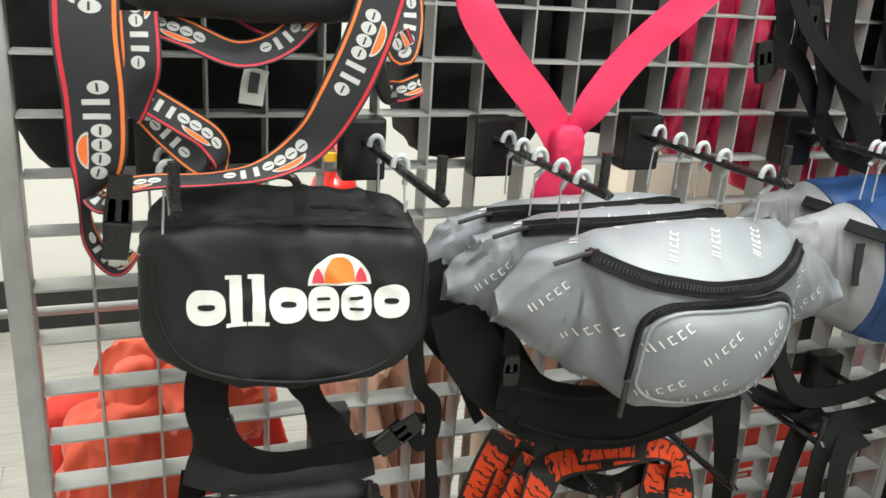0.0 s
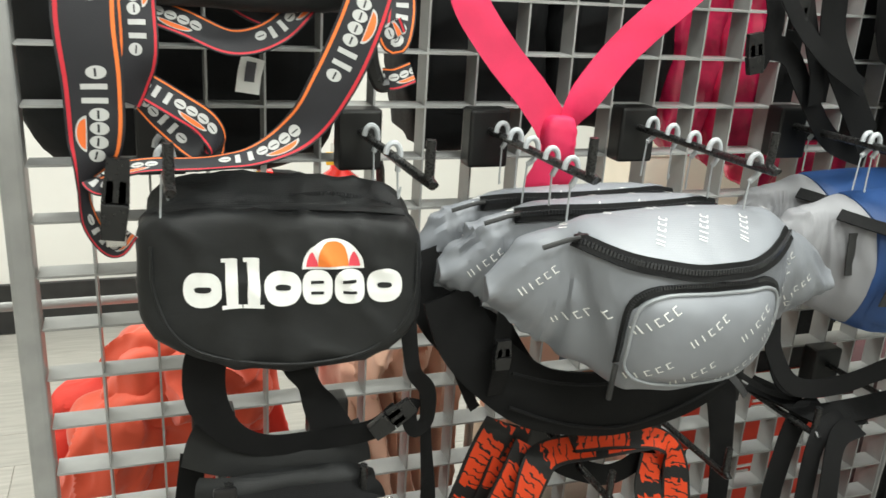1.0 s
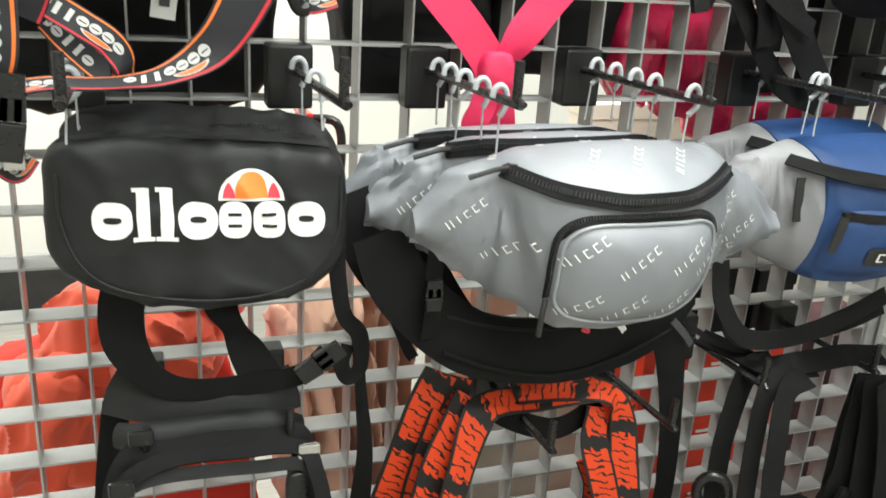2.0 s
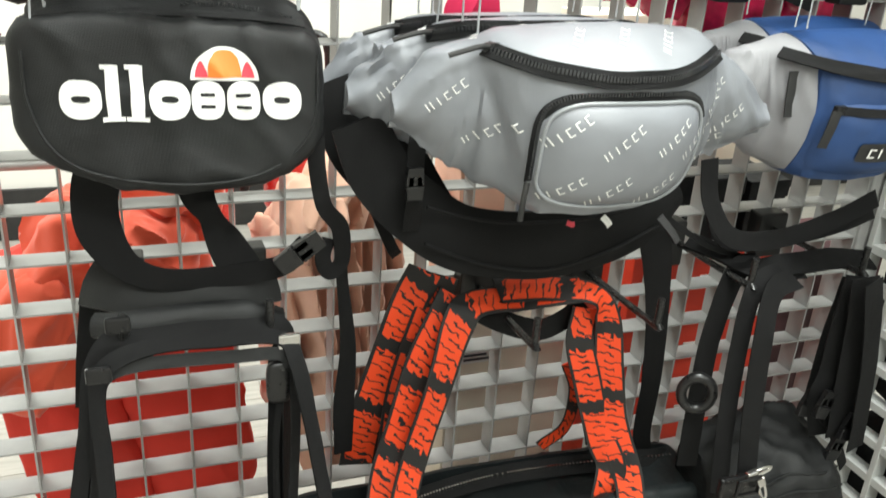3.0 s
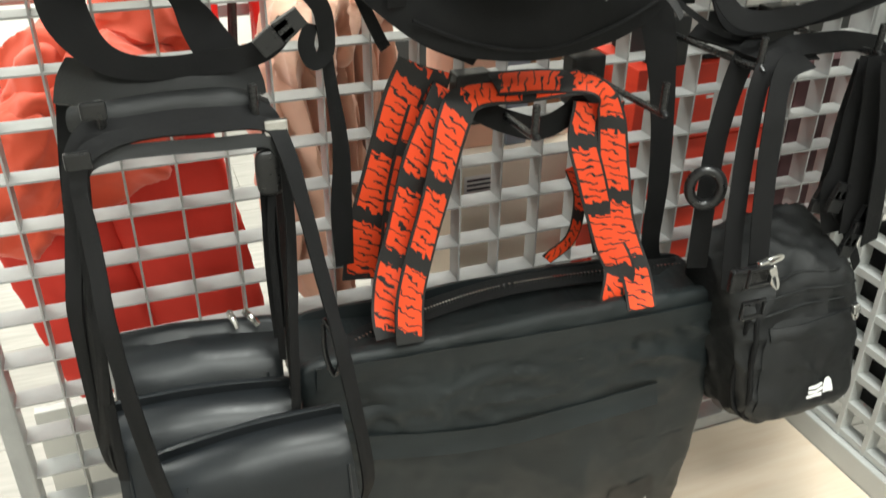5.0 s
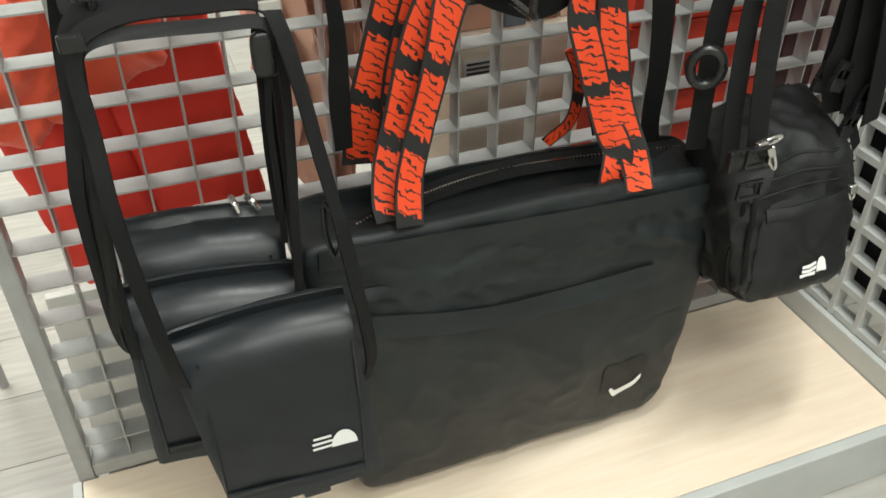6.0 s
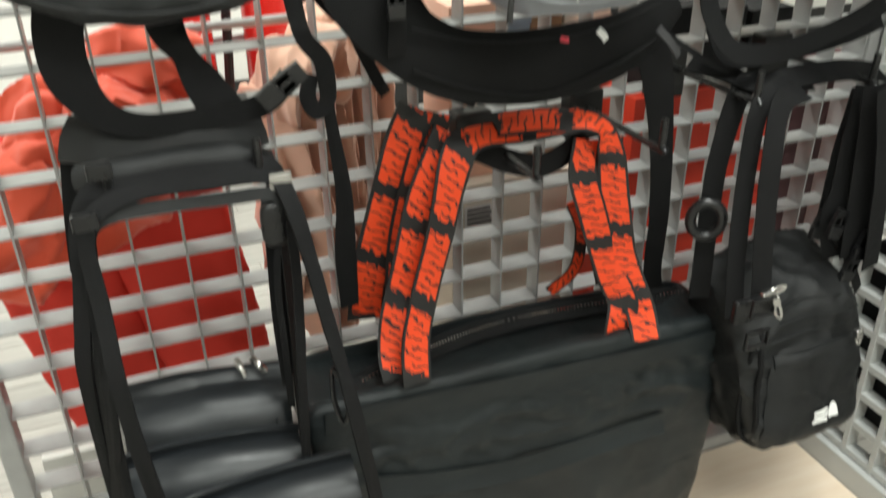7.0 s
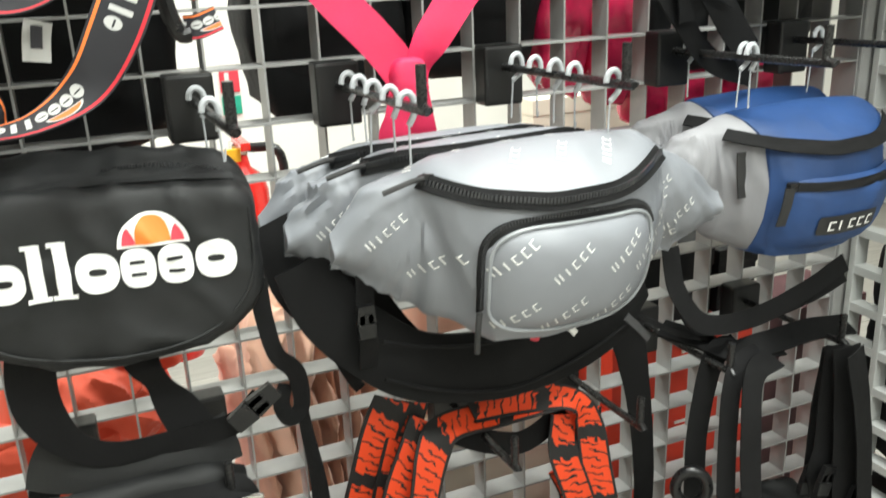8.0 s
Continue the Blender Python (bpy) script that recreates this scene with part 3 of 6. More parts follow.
def tag_loop(x, y, z, drop, lean=0.0):
    """A milky plastic hanger hook with its thin loop, over a rod."""
    t = thing("hang_tag_loop", "milky plastic hanger loop over a hook rod", "hang tag", (x, y, z), "hanger loops")
    arc = [(x - 0.011 * math.cos(a) * 0.7, y - 0.0015, z + 0.001 + 0.0115 * math.sin(a)) for a in [math.pi * (k / 5) for k in range(6)]]
    part("crook", tube(arc + [(x - 0.002 + 0.009, y - 0.001, z - 0.008), (x + lean, y, z - 0.018)], 0.0032, 4, 8), CLEAR, t)
    part("string", tube([(x + lean, y, z - 0.017), (x + lean * 1.5 - 0.001, y, z - 0.03 - drop * 0.5), (x + lean * 1.7, y, z - drop)], 0.0011, 4, 6), CLEAR, t)


for x, y, drop, lean in ((0.302, -0.075, 0.05, 0.004), (0.302, -0.165, 0.035, 0.006), (0.466, -0.065, 0.06, 0.002), (0.466, -0.105, 0.055, 0.004), (0.466, -0.15, 0.06, -0.003),
                         (0.466, -0.2, 0.065, 0.003), (0.466, -0.245, 0.06, 0.002), (0.677, -0.06, 0.06, -0.004), (0.677, -0.105, 0.05, 0.003), (0.677, -0.15, 0.05, 0.0),
                         (0.677, -0.19, 0.05, 0.002), (0.677, -0.262, 0.055, -0.002), (0.931, -0.06, 0.06, 0.001), (0.931, -0.16, 0.06, -0.003), (0.931, -0.172, 0.06, 0.002), (1.14, -0.07, 0.08, -0.006), (0.078, -0.12, 0.05, 0.002), (0.078, -0.17, 0.06, -0.004)):
    tag_loop(x, y, 1.3485 + (0.004 if x > 0.5 else 0), drop, lean)

# ---- black waist bag with a large white logo ----
def waist_bag_black():
    t = thing("waist_bag", "black nylon waist bag with large white and orange logo", "waist bag", (0.19, -0.15, 1.13))

    def form(x, y, z):
        # narrower foot with swept corners, flat front, back sunk behind a top zip panel
        x2 = x * (1.0 - (0.52 if x < 0 else 0.42) * (max(0, -z - 0.2) / 0.8) ** 2.2) * (1 - 0.1 * max(0, z - 0.2) * (y > 0))
        z2 = z * (1 - 0.08 * x * x) - (0.10 if x < 0 else 0.0) * 0.3 * x
        if z > 0 and y > -0.2:
            z2 += 0.30 * min(1, y + 0.2)
        return x2, y + 0.12 * z, z2
    m = about((0.19, -0.15, 1.21), -3, 0.5, -7)
    bm = turned(soft((0.191, -0.15, 1.211), (0.286, 0.105, 0.165), 8, 34, form, 0.003, 10, 1.0), m)
    tree = tree_of(bm)
    part("body", bm, NYLON, t)
    # front panel seam and bottom piping
    seam = [onto(tree, 0.191 + a, 1.21 + b, 0.0005) for a, b in ((-0.13, 0.055), (-0.129, 0.01), (-0.112, -0.032), (-0.075, -0.056), (0.0, -0.066), (0.07, -0.058), (0.112, -0.030), (0.127, 0.005), (0.129, 0.055))]
    part("seam", tube(seam, 0.0016, 6, 8), NYLON, t, "raised stitched seam")
    topz = [turned_point(m, p) for p in ((0.075, -0.165, 1.2915), (0.12, -0.17, 1.2945), (0.19, -0.172, 1.296), (0.27, -0.17, 1.2945), (0.315, -0.164, 1.289))]
    part("top_flap", ribbon(topz, 0.012, [(0, -0.4, 1)] * 5, 0.002), NYLON, t, "stitched zip flap")
    arc = [onto(tree, x, 2.0, 0.001, (0, 0, -1), y) for x, y in ((0.20, -0.135), (0.24, -0.137), (0.275, -0.142), (0.305, -0.150))]
    tagged(part("zip", zip_teeth(arc), ZIPTEETH, t, "black coil zip"), kind="stuff")
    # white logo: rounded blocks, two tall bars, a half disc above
    for cx, w in ((0.1070, 0.036), (0.1835, 0.036), (0.2850, 0.036), (0.2175, 0.030), (0.2495, 0.030)):
        part("logo_block", blob(tree, cx, 1.2235, w, 0.0355, 2.4 if w > 0.032 else 2.8, 0.0018, 6), WHITEPRINT, t, "white printed logo block")
    for cx in (0.1345, 0.1555):
        part("logo_bar", bars(tree, [(cx, 1.2290, 0.0115, 0.050, 0.0)], 0.0022, 10), WHITEPRINT, t, "tall white printed bar")
        part("logo_foot", bars(tree, [(cx - 0.0005, 1.2060, 0.020, 0.004, 0)], 0.0024, 6), WHITEPRINT, t, "white foot of the bar")
        part("logo_head", bars(tree, [(cx - 0.003, 1.2525, 0.013, 0.004, 0)], 0.0024, 6), WHITEPRINT, t, "white head of the bar")
    for cx in (0.1070, 0.1835, 0.2850):
        part("logo_slit", blob(tree, cx, 1.2240, 0.015, 0.0062, 3.0, 0.0026, 2, 18), NYLON, t)
    for cx in (0.2175, 0.2495):
        part("logo_gap", bars(tree, [(cx, 1.2285, 0.013, 0.003, 0.0), (cx, 1.2175, 0.013, 0.003, 0.0)], 0.0027), NYLON, t)
    part("logo_arch", blob(tree, 0.2335, 1.2420, 0.062, 0.060, 2.0, 0.0016, 6, half=True), WHITEPRINT, t, "white half-round emblem")
    part("logo_orange", blob(tree, 0.2335, 1.2445, 0.030, 0.049, 2.6, 0.0024, half=True), ORANGEPRINT, t, "orange centre of the emblem")
    for cx in (0.2125, 0.2545):
        part("logo_red", blob(tree, cx, 1.2445, 0.012, 0.030, 1.5, 0.0024, half=True, segs=12), REDPRINT, t, "red wedge of the emblem")
    # belt: two wide straps meeting below, buckle and tail
    part("belt", ribbon([(0.118, -0.160, 1.156), (0.108, -0.150, 1.114), (0.111, -0.150, 1.073), (0.135, -0.160, 1.038), (0.175, -0.170, 1.025), (0.243, -0.170, 1.025), (0.289, -0.180, 1.036), (0.315, -0.190, 1.064)], 0.038, taper=[.045,.045,.043,.03,.024,.024,.024,.024]), WEB, t, "black webbing belt")
    belt = part("belt", ribbon([(0.201, -0.140, 1.148), (0.207, -0.150, 1.112), (0.219, -0.160, 1.088), (0.234, -0.160, 1.055), (0.249, -0.170, 1.026)], 0.04, [(0,-1,.1),(0,-1,.1),(-.5,-1,0),(.3,-1,0),(0,-1,0)], taper=[.04,.035,.028,.04,.045]), WEB, t, "black webbing belt")
    buckle("buckle", [(0.304, -0.200, 1.058)][0], (0.8, 0, 0.55), belt, 0.024, 0.055)
    part("tail", ribbon([(0.326, -0.170, 1.181), (0.329, -0.170, 1.137), (0.337, -0.170, 1.096), (0.357, -0.160, 1.066), (0.362, -0.150, 1.022), (0.348, -0.150, 1.008), (0.340, -0.150, 1.027), (0.347, -0.150, 1.050)], 0.02, taper=[.02,.018,.018,.02,.018,.018,.018,.015]), WEB, t, "loose webbing tail")
    part("tail", ribbon([(0.356, -0.155, 1.064), (0.366, -0.140, 0.989), (0.377, -0.130, 0.894), (0.376, -0.120, 0.808), (0.379, -0.110, 0.723)], 0.024, taper=[.014,.014,.02,.027,.024]), WEB, t, "long hanging webbing tail")


def turned_point(m, p):
    return m @ Vector(p)


waist_bag_black()


# ---- grey printed waist bags ----
# plan of a waist bag along its width: offset, top, zip line, foot, back, front
SECTIONS = (
    (-0.214, 0.020, 0.016, -0.006, 0.012, 0.004), (-0.193, 0.048, 0.044, -0.016, 0.012, 0.0), (-0.168, 0.070, 0.065, -0.033, 0.010, -0.012),
    (-0.138, 0.079, 0.074, -0.052, 0.004, -0.020), (-0.118, 0.090, 0.069, -0.063, 0.0, -0.062), (-0.090, 0.093, 0.065, -0.077, 0.0, -0.090),
    (-0.035, 0.096, 0.059, -0.077, 0.0, -0.105), (0.020, 0.097, 0.060, -0.073, 0.0, -0.104), (0.072, 0.095, 0.065, -0.069, 0.0, -0.080),
    (0.115, 0.090, 0.073, -0.060, 0.0, -0.040), (0.135, 0.072, 0.068, -0.054, 0.0, -0.024), (0.168, 0.052, 0.048, -0.046, 0.005, -0.014),
    (0.238, 0.0, -0.003, -0.028, 0.010, 0.004))
END0, END1 = -0.214, 0.238


def section(x):
    k = [s[0] for s in SECTIONS]
    return [float(np.interp(x, k, [s[i] for s in SECTIONS])) for i in range(1, 6)]


def boat(cx, cy, cz, x0, x1, seed, puff=1.0, crease=0.0042, slim=1.0, slack=0.0):
    """The body of a waist bag: sections lofted across its width, nearly level top panel, curved front, ears drawn out."""
    bm = bmesh.new()
    rings = []
    count = 120
    for i in range(count + 1):
        x = x0 + (x1 - x0) * i / count
        sm = [sum(section(x + d)[k] for d in (-0.009, -0.0045, 0, 0.0045, 0.009)) / 5 for k in range(5)]
        top, zipz, foot, back, front = sm
        zipz += (top - zipz) * slack
        foot = min(foot * slim, zipz - 0.012)
        yb, yf = back, front * puff if front < 0 else front
        mid = (zipz + foot) / 2
        ring = []
        for k in range(9):
            f = k / 9
            ring.append((yb + (yf - yb) * f, top + (zipz - top) * f ** 1.5 + 0.003 * math.sin(math.pi * f)))
        for k in range(12):
            f = k / 12
            ring.append((yf - 0.010 * math.sin(math.pi * f) + 0.016 * f ** 3, zipz + (foot - zipz) * f))
        for k in range(5):
            f = k / 5
            ring.append((yf + 0.016 + (yb - yf - 0.016) * f, foot - 0.004 * math.sin(math.pi * f)))
        for k in range(8):
            f = k / 8
            ring.append((yb, foot + (top - foot) * f))
        rings.append([bm.verts.new((cx + x, cy + y, cz + z)) for y, z in ring])
    n = len(rings[0])
    for a, b in zip(rings, rings[1:]):
        for k in range(n):
            bm.faces.new((a[k], a[(k + 1) % n], b[(k + 1) % n], b[k]))
    bm.faces.new(rings[0]), bm.faces.new(rings[-1])
    bmesh.ops.recalc_face_normals(bm, faces=bm.faces)
    bmesh.ops.smooth_vert(bm, verts=bm.verts, factor=0.2, use_axis_x=True, use_axis_y=True, use_axis_z=True)
    bm.normal_update()
    moves = []
    for v in bm.verts:
        d = Vector((v.co.x - cx, v.co.y - cy, v.co.z - cz))
        # cloth pulled tight: sharp crests running out from the ends of the zip, fainter ones across
        ox, oz = (-0.138, 0.076) if d.x < 0 else (0.122, 0.076)
        run = math.hypot(d.x - ox, d.z - oz)
        turn = math.atan2(d.z - oz, d.x - ox)
        fold = 1.0 - 3.4 * abs(noise.noise(Vector((turn * 4.6 + seed, run * 3.5, seed))))
        s = Vector((d.x * 11 + d.z * 15, d.y * 6, d.z * 9 - d.x * 15)) + Vector((seed, seed, seed))
        fold = fold * min(1.0, run / 0.04) + 0.4 * (1.0 - 3.0 * abs(noise.noise(s)))
        fold *= min(1.0, (d.x - END0 + 0.004) / 0.03, (END1 + 0.004 - d.x) / 0.03)
        ear = min(1.0, max(0.16, (abs(d.x + 0.01) - 0.06) / 0.07))
        if d.z > 0.07:
            ear *= 0.35
        moves.append(v.normal * crease * ear * fold)
    for v, d in zip(bm.verts, moves):
        v.co += d
    return bm


def zip_line(cx, cy, cz, x0, x1, out=0.004, steps=9, puff=1.0, slack=0.0):
    pts = []
    for i in range(steps):
        x = x0 + (x1 - x0) * i / (steps - 1)
        top, zipz, foot, back, front = section(x)
        pts.append(Vector((cx + x, cy + front * puff - out, cz + zipz + (top - zipz) * slack + 0.001)))
    return pts


def waist_bag_grey(cx, cy, cz, seed, label, fronted):
    t = thing("waist_bag", label, "waist bag", (cx, cy, cz - 0.09), "waist bags on hooks")
    bm = boat(cx, cy, cz, END0, END1, seed, 1.0 if fronted else 0.42, 0.0042 if fronted else 0.006, 1.0 if fronted else 0.8, 0.0 if fronted else 0.85)
    tree = tree_of(bm)
    part("body", bm, GREYCLOTH, t)
    zp = zip_line(cx, cy, cz, -0.136, 0.122, puff=1.0 if fronted else 0.42, slack=0.0 if fronted else 0.85)
    back = [Vector((cx + x, cy + 0.008, cz + section(x)[0] - 0.05)) for x in (-0.13, -0.08, 0.0, 0.07, 0.11)]
    part("back_panel", ribbon(back, 0.075, [(0, -1, 0)] * 5, 0.004), PADDED, t, "black padded back panel")
    tape = part("zip_tape", ribbon(zp, 0.017, [(0, -1, 0.5)] * len(zp), 0.0016), WEB, t, "black zip tape")
    tagged(part("zip", zip_teeth([p + Vector((0, -0.0015, 0.001)) for p in zp], 0.0016), ZIPTEETH, tape, "black coil zip"), kind="stuff")
    part("zip_slider", box(zp[0] + Vector((-0.002, -0.006, -0.006)), zp[0] + Vector((0.02, 0.0, 0.006)), 0.002), PLASTIC, tape, "black zip slider")
    pull = [zp[0] + Vector(q) for q in ((0.002, -0.007, 0.003), (-0.010, -0.010, 0.003), (-0.022, -0.010, 0.0), (-0.038, -0.008, -0.005))]
    part("zip_pull", tube(pull, 0.0027, 4, 8), RUBBER, tape, "black rubber zip pull")
    if not fronted:
        prints(tree, t, cx, cy, cz)
        return t
    px, pz = cx - 0.013, cz - 0.011
    pocket = blob(tree, px, pz, 0.178, 0.106, 5.0, 0.002, 8, 56, 0.0, 0.013)
    ptree = tree_of(pocket)
    pk = part("pocket", pocket, GREYCLOTH, t, "rounded zipped front pocket")
    rim = []
    for k in range(41):
        a = 2 * math.pi * k / 40
        c, s = math.cos(a), math.sin(a)
        q = (abs(c) ** 4.5 + abs(s) ** 4.5) ** (-1 / 4.5)
        rim.append(onto(ptree, px + q * c * 0.0855, pz + q * s * 0.0505, 0.0015))
    part("piping", tube(rim, 0.0019, 2, 8, False), PIPING, pk, "pale grey piping")
    zrim = [p + Vector(((p.x - px) * 0.05, 0.007, (p.z - pz) * 0.09)) for p in rim[3:24]]
    part("pocket_zip_tape", ribbon(zrim, 0.010, [(0, -0.7, 0.7)] * len(zrim), 0.0014, 2), WEB, pk, "black zip tape")
    tagged(part("pocket_zip", zip_teeth([p + Vector((0, -0.001, 0.002)) for p in zrim], 0.0012), ZIPTEETH, pk, "black coil zip"), kind="stuff")
    q = zrim[-1]
    part("pocket_zip_pull", tube([q + Vector((-0.004, -0.006, 0.0)), q + Vector((-0.007, -0.008, -0.016)), q + Vector((-0.008, -0.007, -0.038))], 0.0030, 4, 8), RUBBER, pk, "black rubber zip pull")
    prints(tree, t, cx, cy, cz, ptree, px, pz)
    return t


def prints(tree, t, cx, cy, cz, ptree=None, px=0, pz=0):
    """The print of short slanted words all over the cloth, as rows of fine bars too small to pick apart."""
    front, crown_ = [], []
    for r in range(-4, 5):
        for c in range(-6, 7):
            x, z = c * 0.058 + r * 0.021 - 0.014, r * 0.031 - 0.002
            top, zipz, foot, back, fr = section(x)
            if not -0.17 < x < 0.19 or not foot + 0.013 < z < zipz - 0.016:
                continue
            if ptree and abs(cx + x - px) < 0.104 and abs(cz + z - pz) < 0.064:
                continue
            front += word(cx + x, cz + z, 0.66, 1.25)
    for c in range(-3, 4):
        for r in range(2):
            x = c * 0.05 + r * 0.022
            if section(x)[4] > -0.05 - 0.035 + r * 0.06 or abs(x) > 0.13:
                continue
            crown_ += word(cx + c * 0.05 + r * 0.022, cy - 0.05 + r * 0.06, 1.0, 1.3)
    tagged(part("front_print", bars(tree, front, 0.0016, 1), WHITEPRINT, t, "white slanted print"), kind="stuff")
    tagged(part("top_print", bars(tree, crown_, 0.0012, 1, True), WHITEPRINT, t, "white slanted print"), kind="stuff")
    if ptree:
        items = []
        for x, z in ((-0.068, 0.026), (-0.018, 0.018), (0.038, 0.020), (0.072, 0.012), (-0.066, -0.032), (-0.022, -0.032), (0.030, -0.032)):
            items += word(px + x, pz + z, 0.66, 1.25)
        tagged(part("pocket_print", bars(ptree, items, 0.0014, 1), WHITEPRINT, t, "white slanted print"), kind="stuff")


def word(x, z, tilt=0.62, size=1.0):
    """Five blocks in a slanted row: a wide one, a bar, and three open ones."""
    out = []
    ca, sa = math.cos(tilt), math.sin(tilt)

    def put(u, v, w, h, turn=0.0):
        out.append((x + (u * ca - v * sa) * size, z + (u * sa + v * ca) * size, w * size, h * size, tilt + turn))
    for k in range(5):
        d = (k - 2) * 0.0078
        put(d - 0.0018 if k != 1 else d, 0, 0.0010, 0.0064)
        if k == 0:
            put(d + 0.0018, 0, 0.0010, 0.0064)
        elif k > 1:
            put(d + 0.0003, 0.0028, 0.0032, 0.0009), put(d + 0.0003, -0.0028, 0.0032, 0.0009)
    return out


grey1 = waist_bag_grey(0.60, -0.245, 1.210, 2.0, "silver-grey printed waist bag with piped front pocket", True)
grey2 = waist_bag_grey(0.574, -0.168, 1.202, 5.0, "silver-grey printed waist bag behind another", False)
grey3 = waist_bag_grey(0.562, -0.098, 1.196, 9.0, "silver-grey printed waist bag hung next to the grid", False)

# padded belts of the grey bags, hanging in a wide bow
part("belt", ribbon([(0.372, -0.170, 1.190), (0.395, -0.180, 1.136), (0.433, -0.190, 1.094), (0.483, -0.200, 1.060), (0.552, -0.205, 1.046), (0.633, -0.205, 1.046), (0.712, -0.200, 1.060), (0.784, -0.180, 1.092)], 0.08, [(0, -1, 0.12)] * 8, 0.006, cup=0.004, taper=[0.06, 0.07, 0.074, 0.076, 0.080, 0.080, 0.068, 0.036]), PADDED, grey1, "black padded belt")
part("belt", ribbon([(0.363, -0.110, 1.222), (0.387, -0.125, 1.162), (0.428, -0.130, 1.114), (0.485, -0.130, 1.047), (0.555, -0.130, 1.000)], 0.08, [(0, -1, 0.2)] * 5, 0.006, cup=0.003, taper=[0.05, 0.085, 0.09, 0.07, 0.05]), PADDED, grey3, "black padded belt")
for shift in (-0.031, 0.031):
    edge = [(x, -0.213 + 0.02 * abs(x - 0.58), 1.046 + 1.55 * (x - 0.592) ** 2 + shift * (1 - 2.2 * abs(x - 0.58))) for x in (0.44, 0.49, 0.54, 0.59, 0.64, 0.69, 0.74)]
    part("edge_binding", tube(edge, 0.0022, 4, 6), WEB, grey1, "black bound belt edge")
part("strap", ribbon([(0.735, -0.216, 1.074), (0.752, -0.219, 1.056), (0.768, -0.216, 1.038)], 0.009), STRAPGREY, grey1, "grey webbing strap end")
part("care_label", ribbon([(0.652, -0.222, 1.082), (0.658, -0.224, 1.076), (0.663, -0.222, 1.070)], 0.008), PAPER, grey1, "small white woven label")
part("care_label", ribbon([(0.606, -0.222, 1.078), (0.611, -0.224, 1.076), (0.616, -0.222, 1.075)], 0.006), REDPRINT, grey1, "small red woven label")
strap2 = part("belt", ribbon([(0.431, -0.200, 1.196), (0.424, -0.210, 1.156), (0.425, -0.210, 1.110), (0.426, -0.200, 1.073)], 0.02), WEB, grey2, "black webbing strap")
buckle("buckle", [(0.420, -0.222, 1.135)][0], (0, 0, 1), strap2, 0.02, 0.035)
part("belt", ribbon([(0.388, -0.120, 1.127), (0.406, -0.120, 1.076), (0.429, -0.120, 1.023), (0.441, -0.110, 1.003)], 0.014), WEB, grey3, "thin webbing tail")
part("belt", ribbon([(0.782, -0.140, 1.032), (0.803, -0.140, 0.964), (0.826, -0.130, 0.868), (0.842, -0.120, 0.765), (0.850, -0.110, 0.667), (0.873, -0.100, 0.602)], 0.036, taper=[.05,.045,.036,.034,.032,.032]), WEB, grey1, "hanging black webbing")
part("belt", ribbon([(0.765, -0.170, 1.062), (0.805, -0.170, 1.035), (0.863, -0.160, 1.001), (0.923, -0.150, 0.978)], 0.008), WEB, grey2, "thin webbing tail")


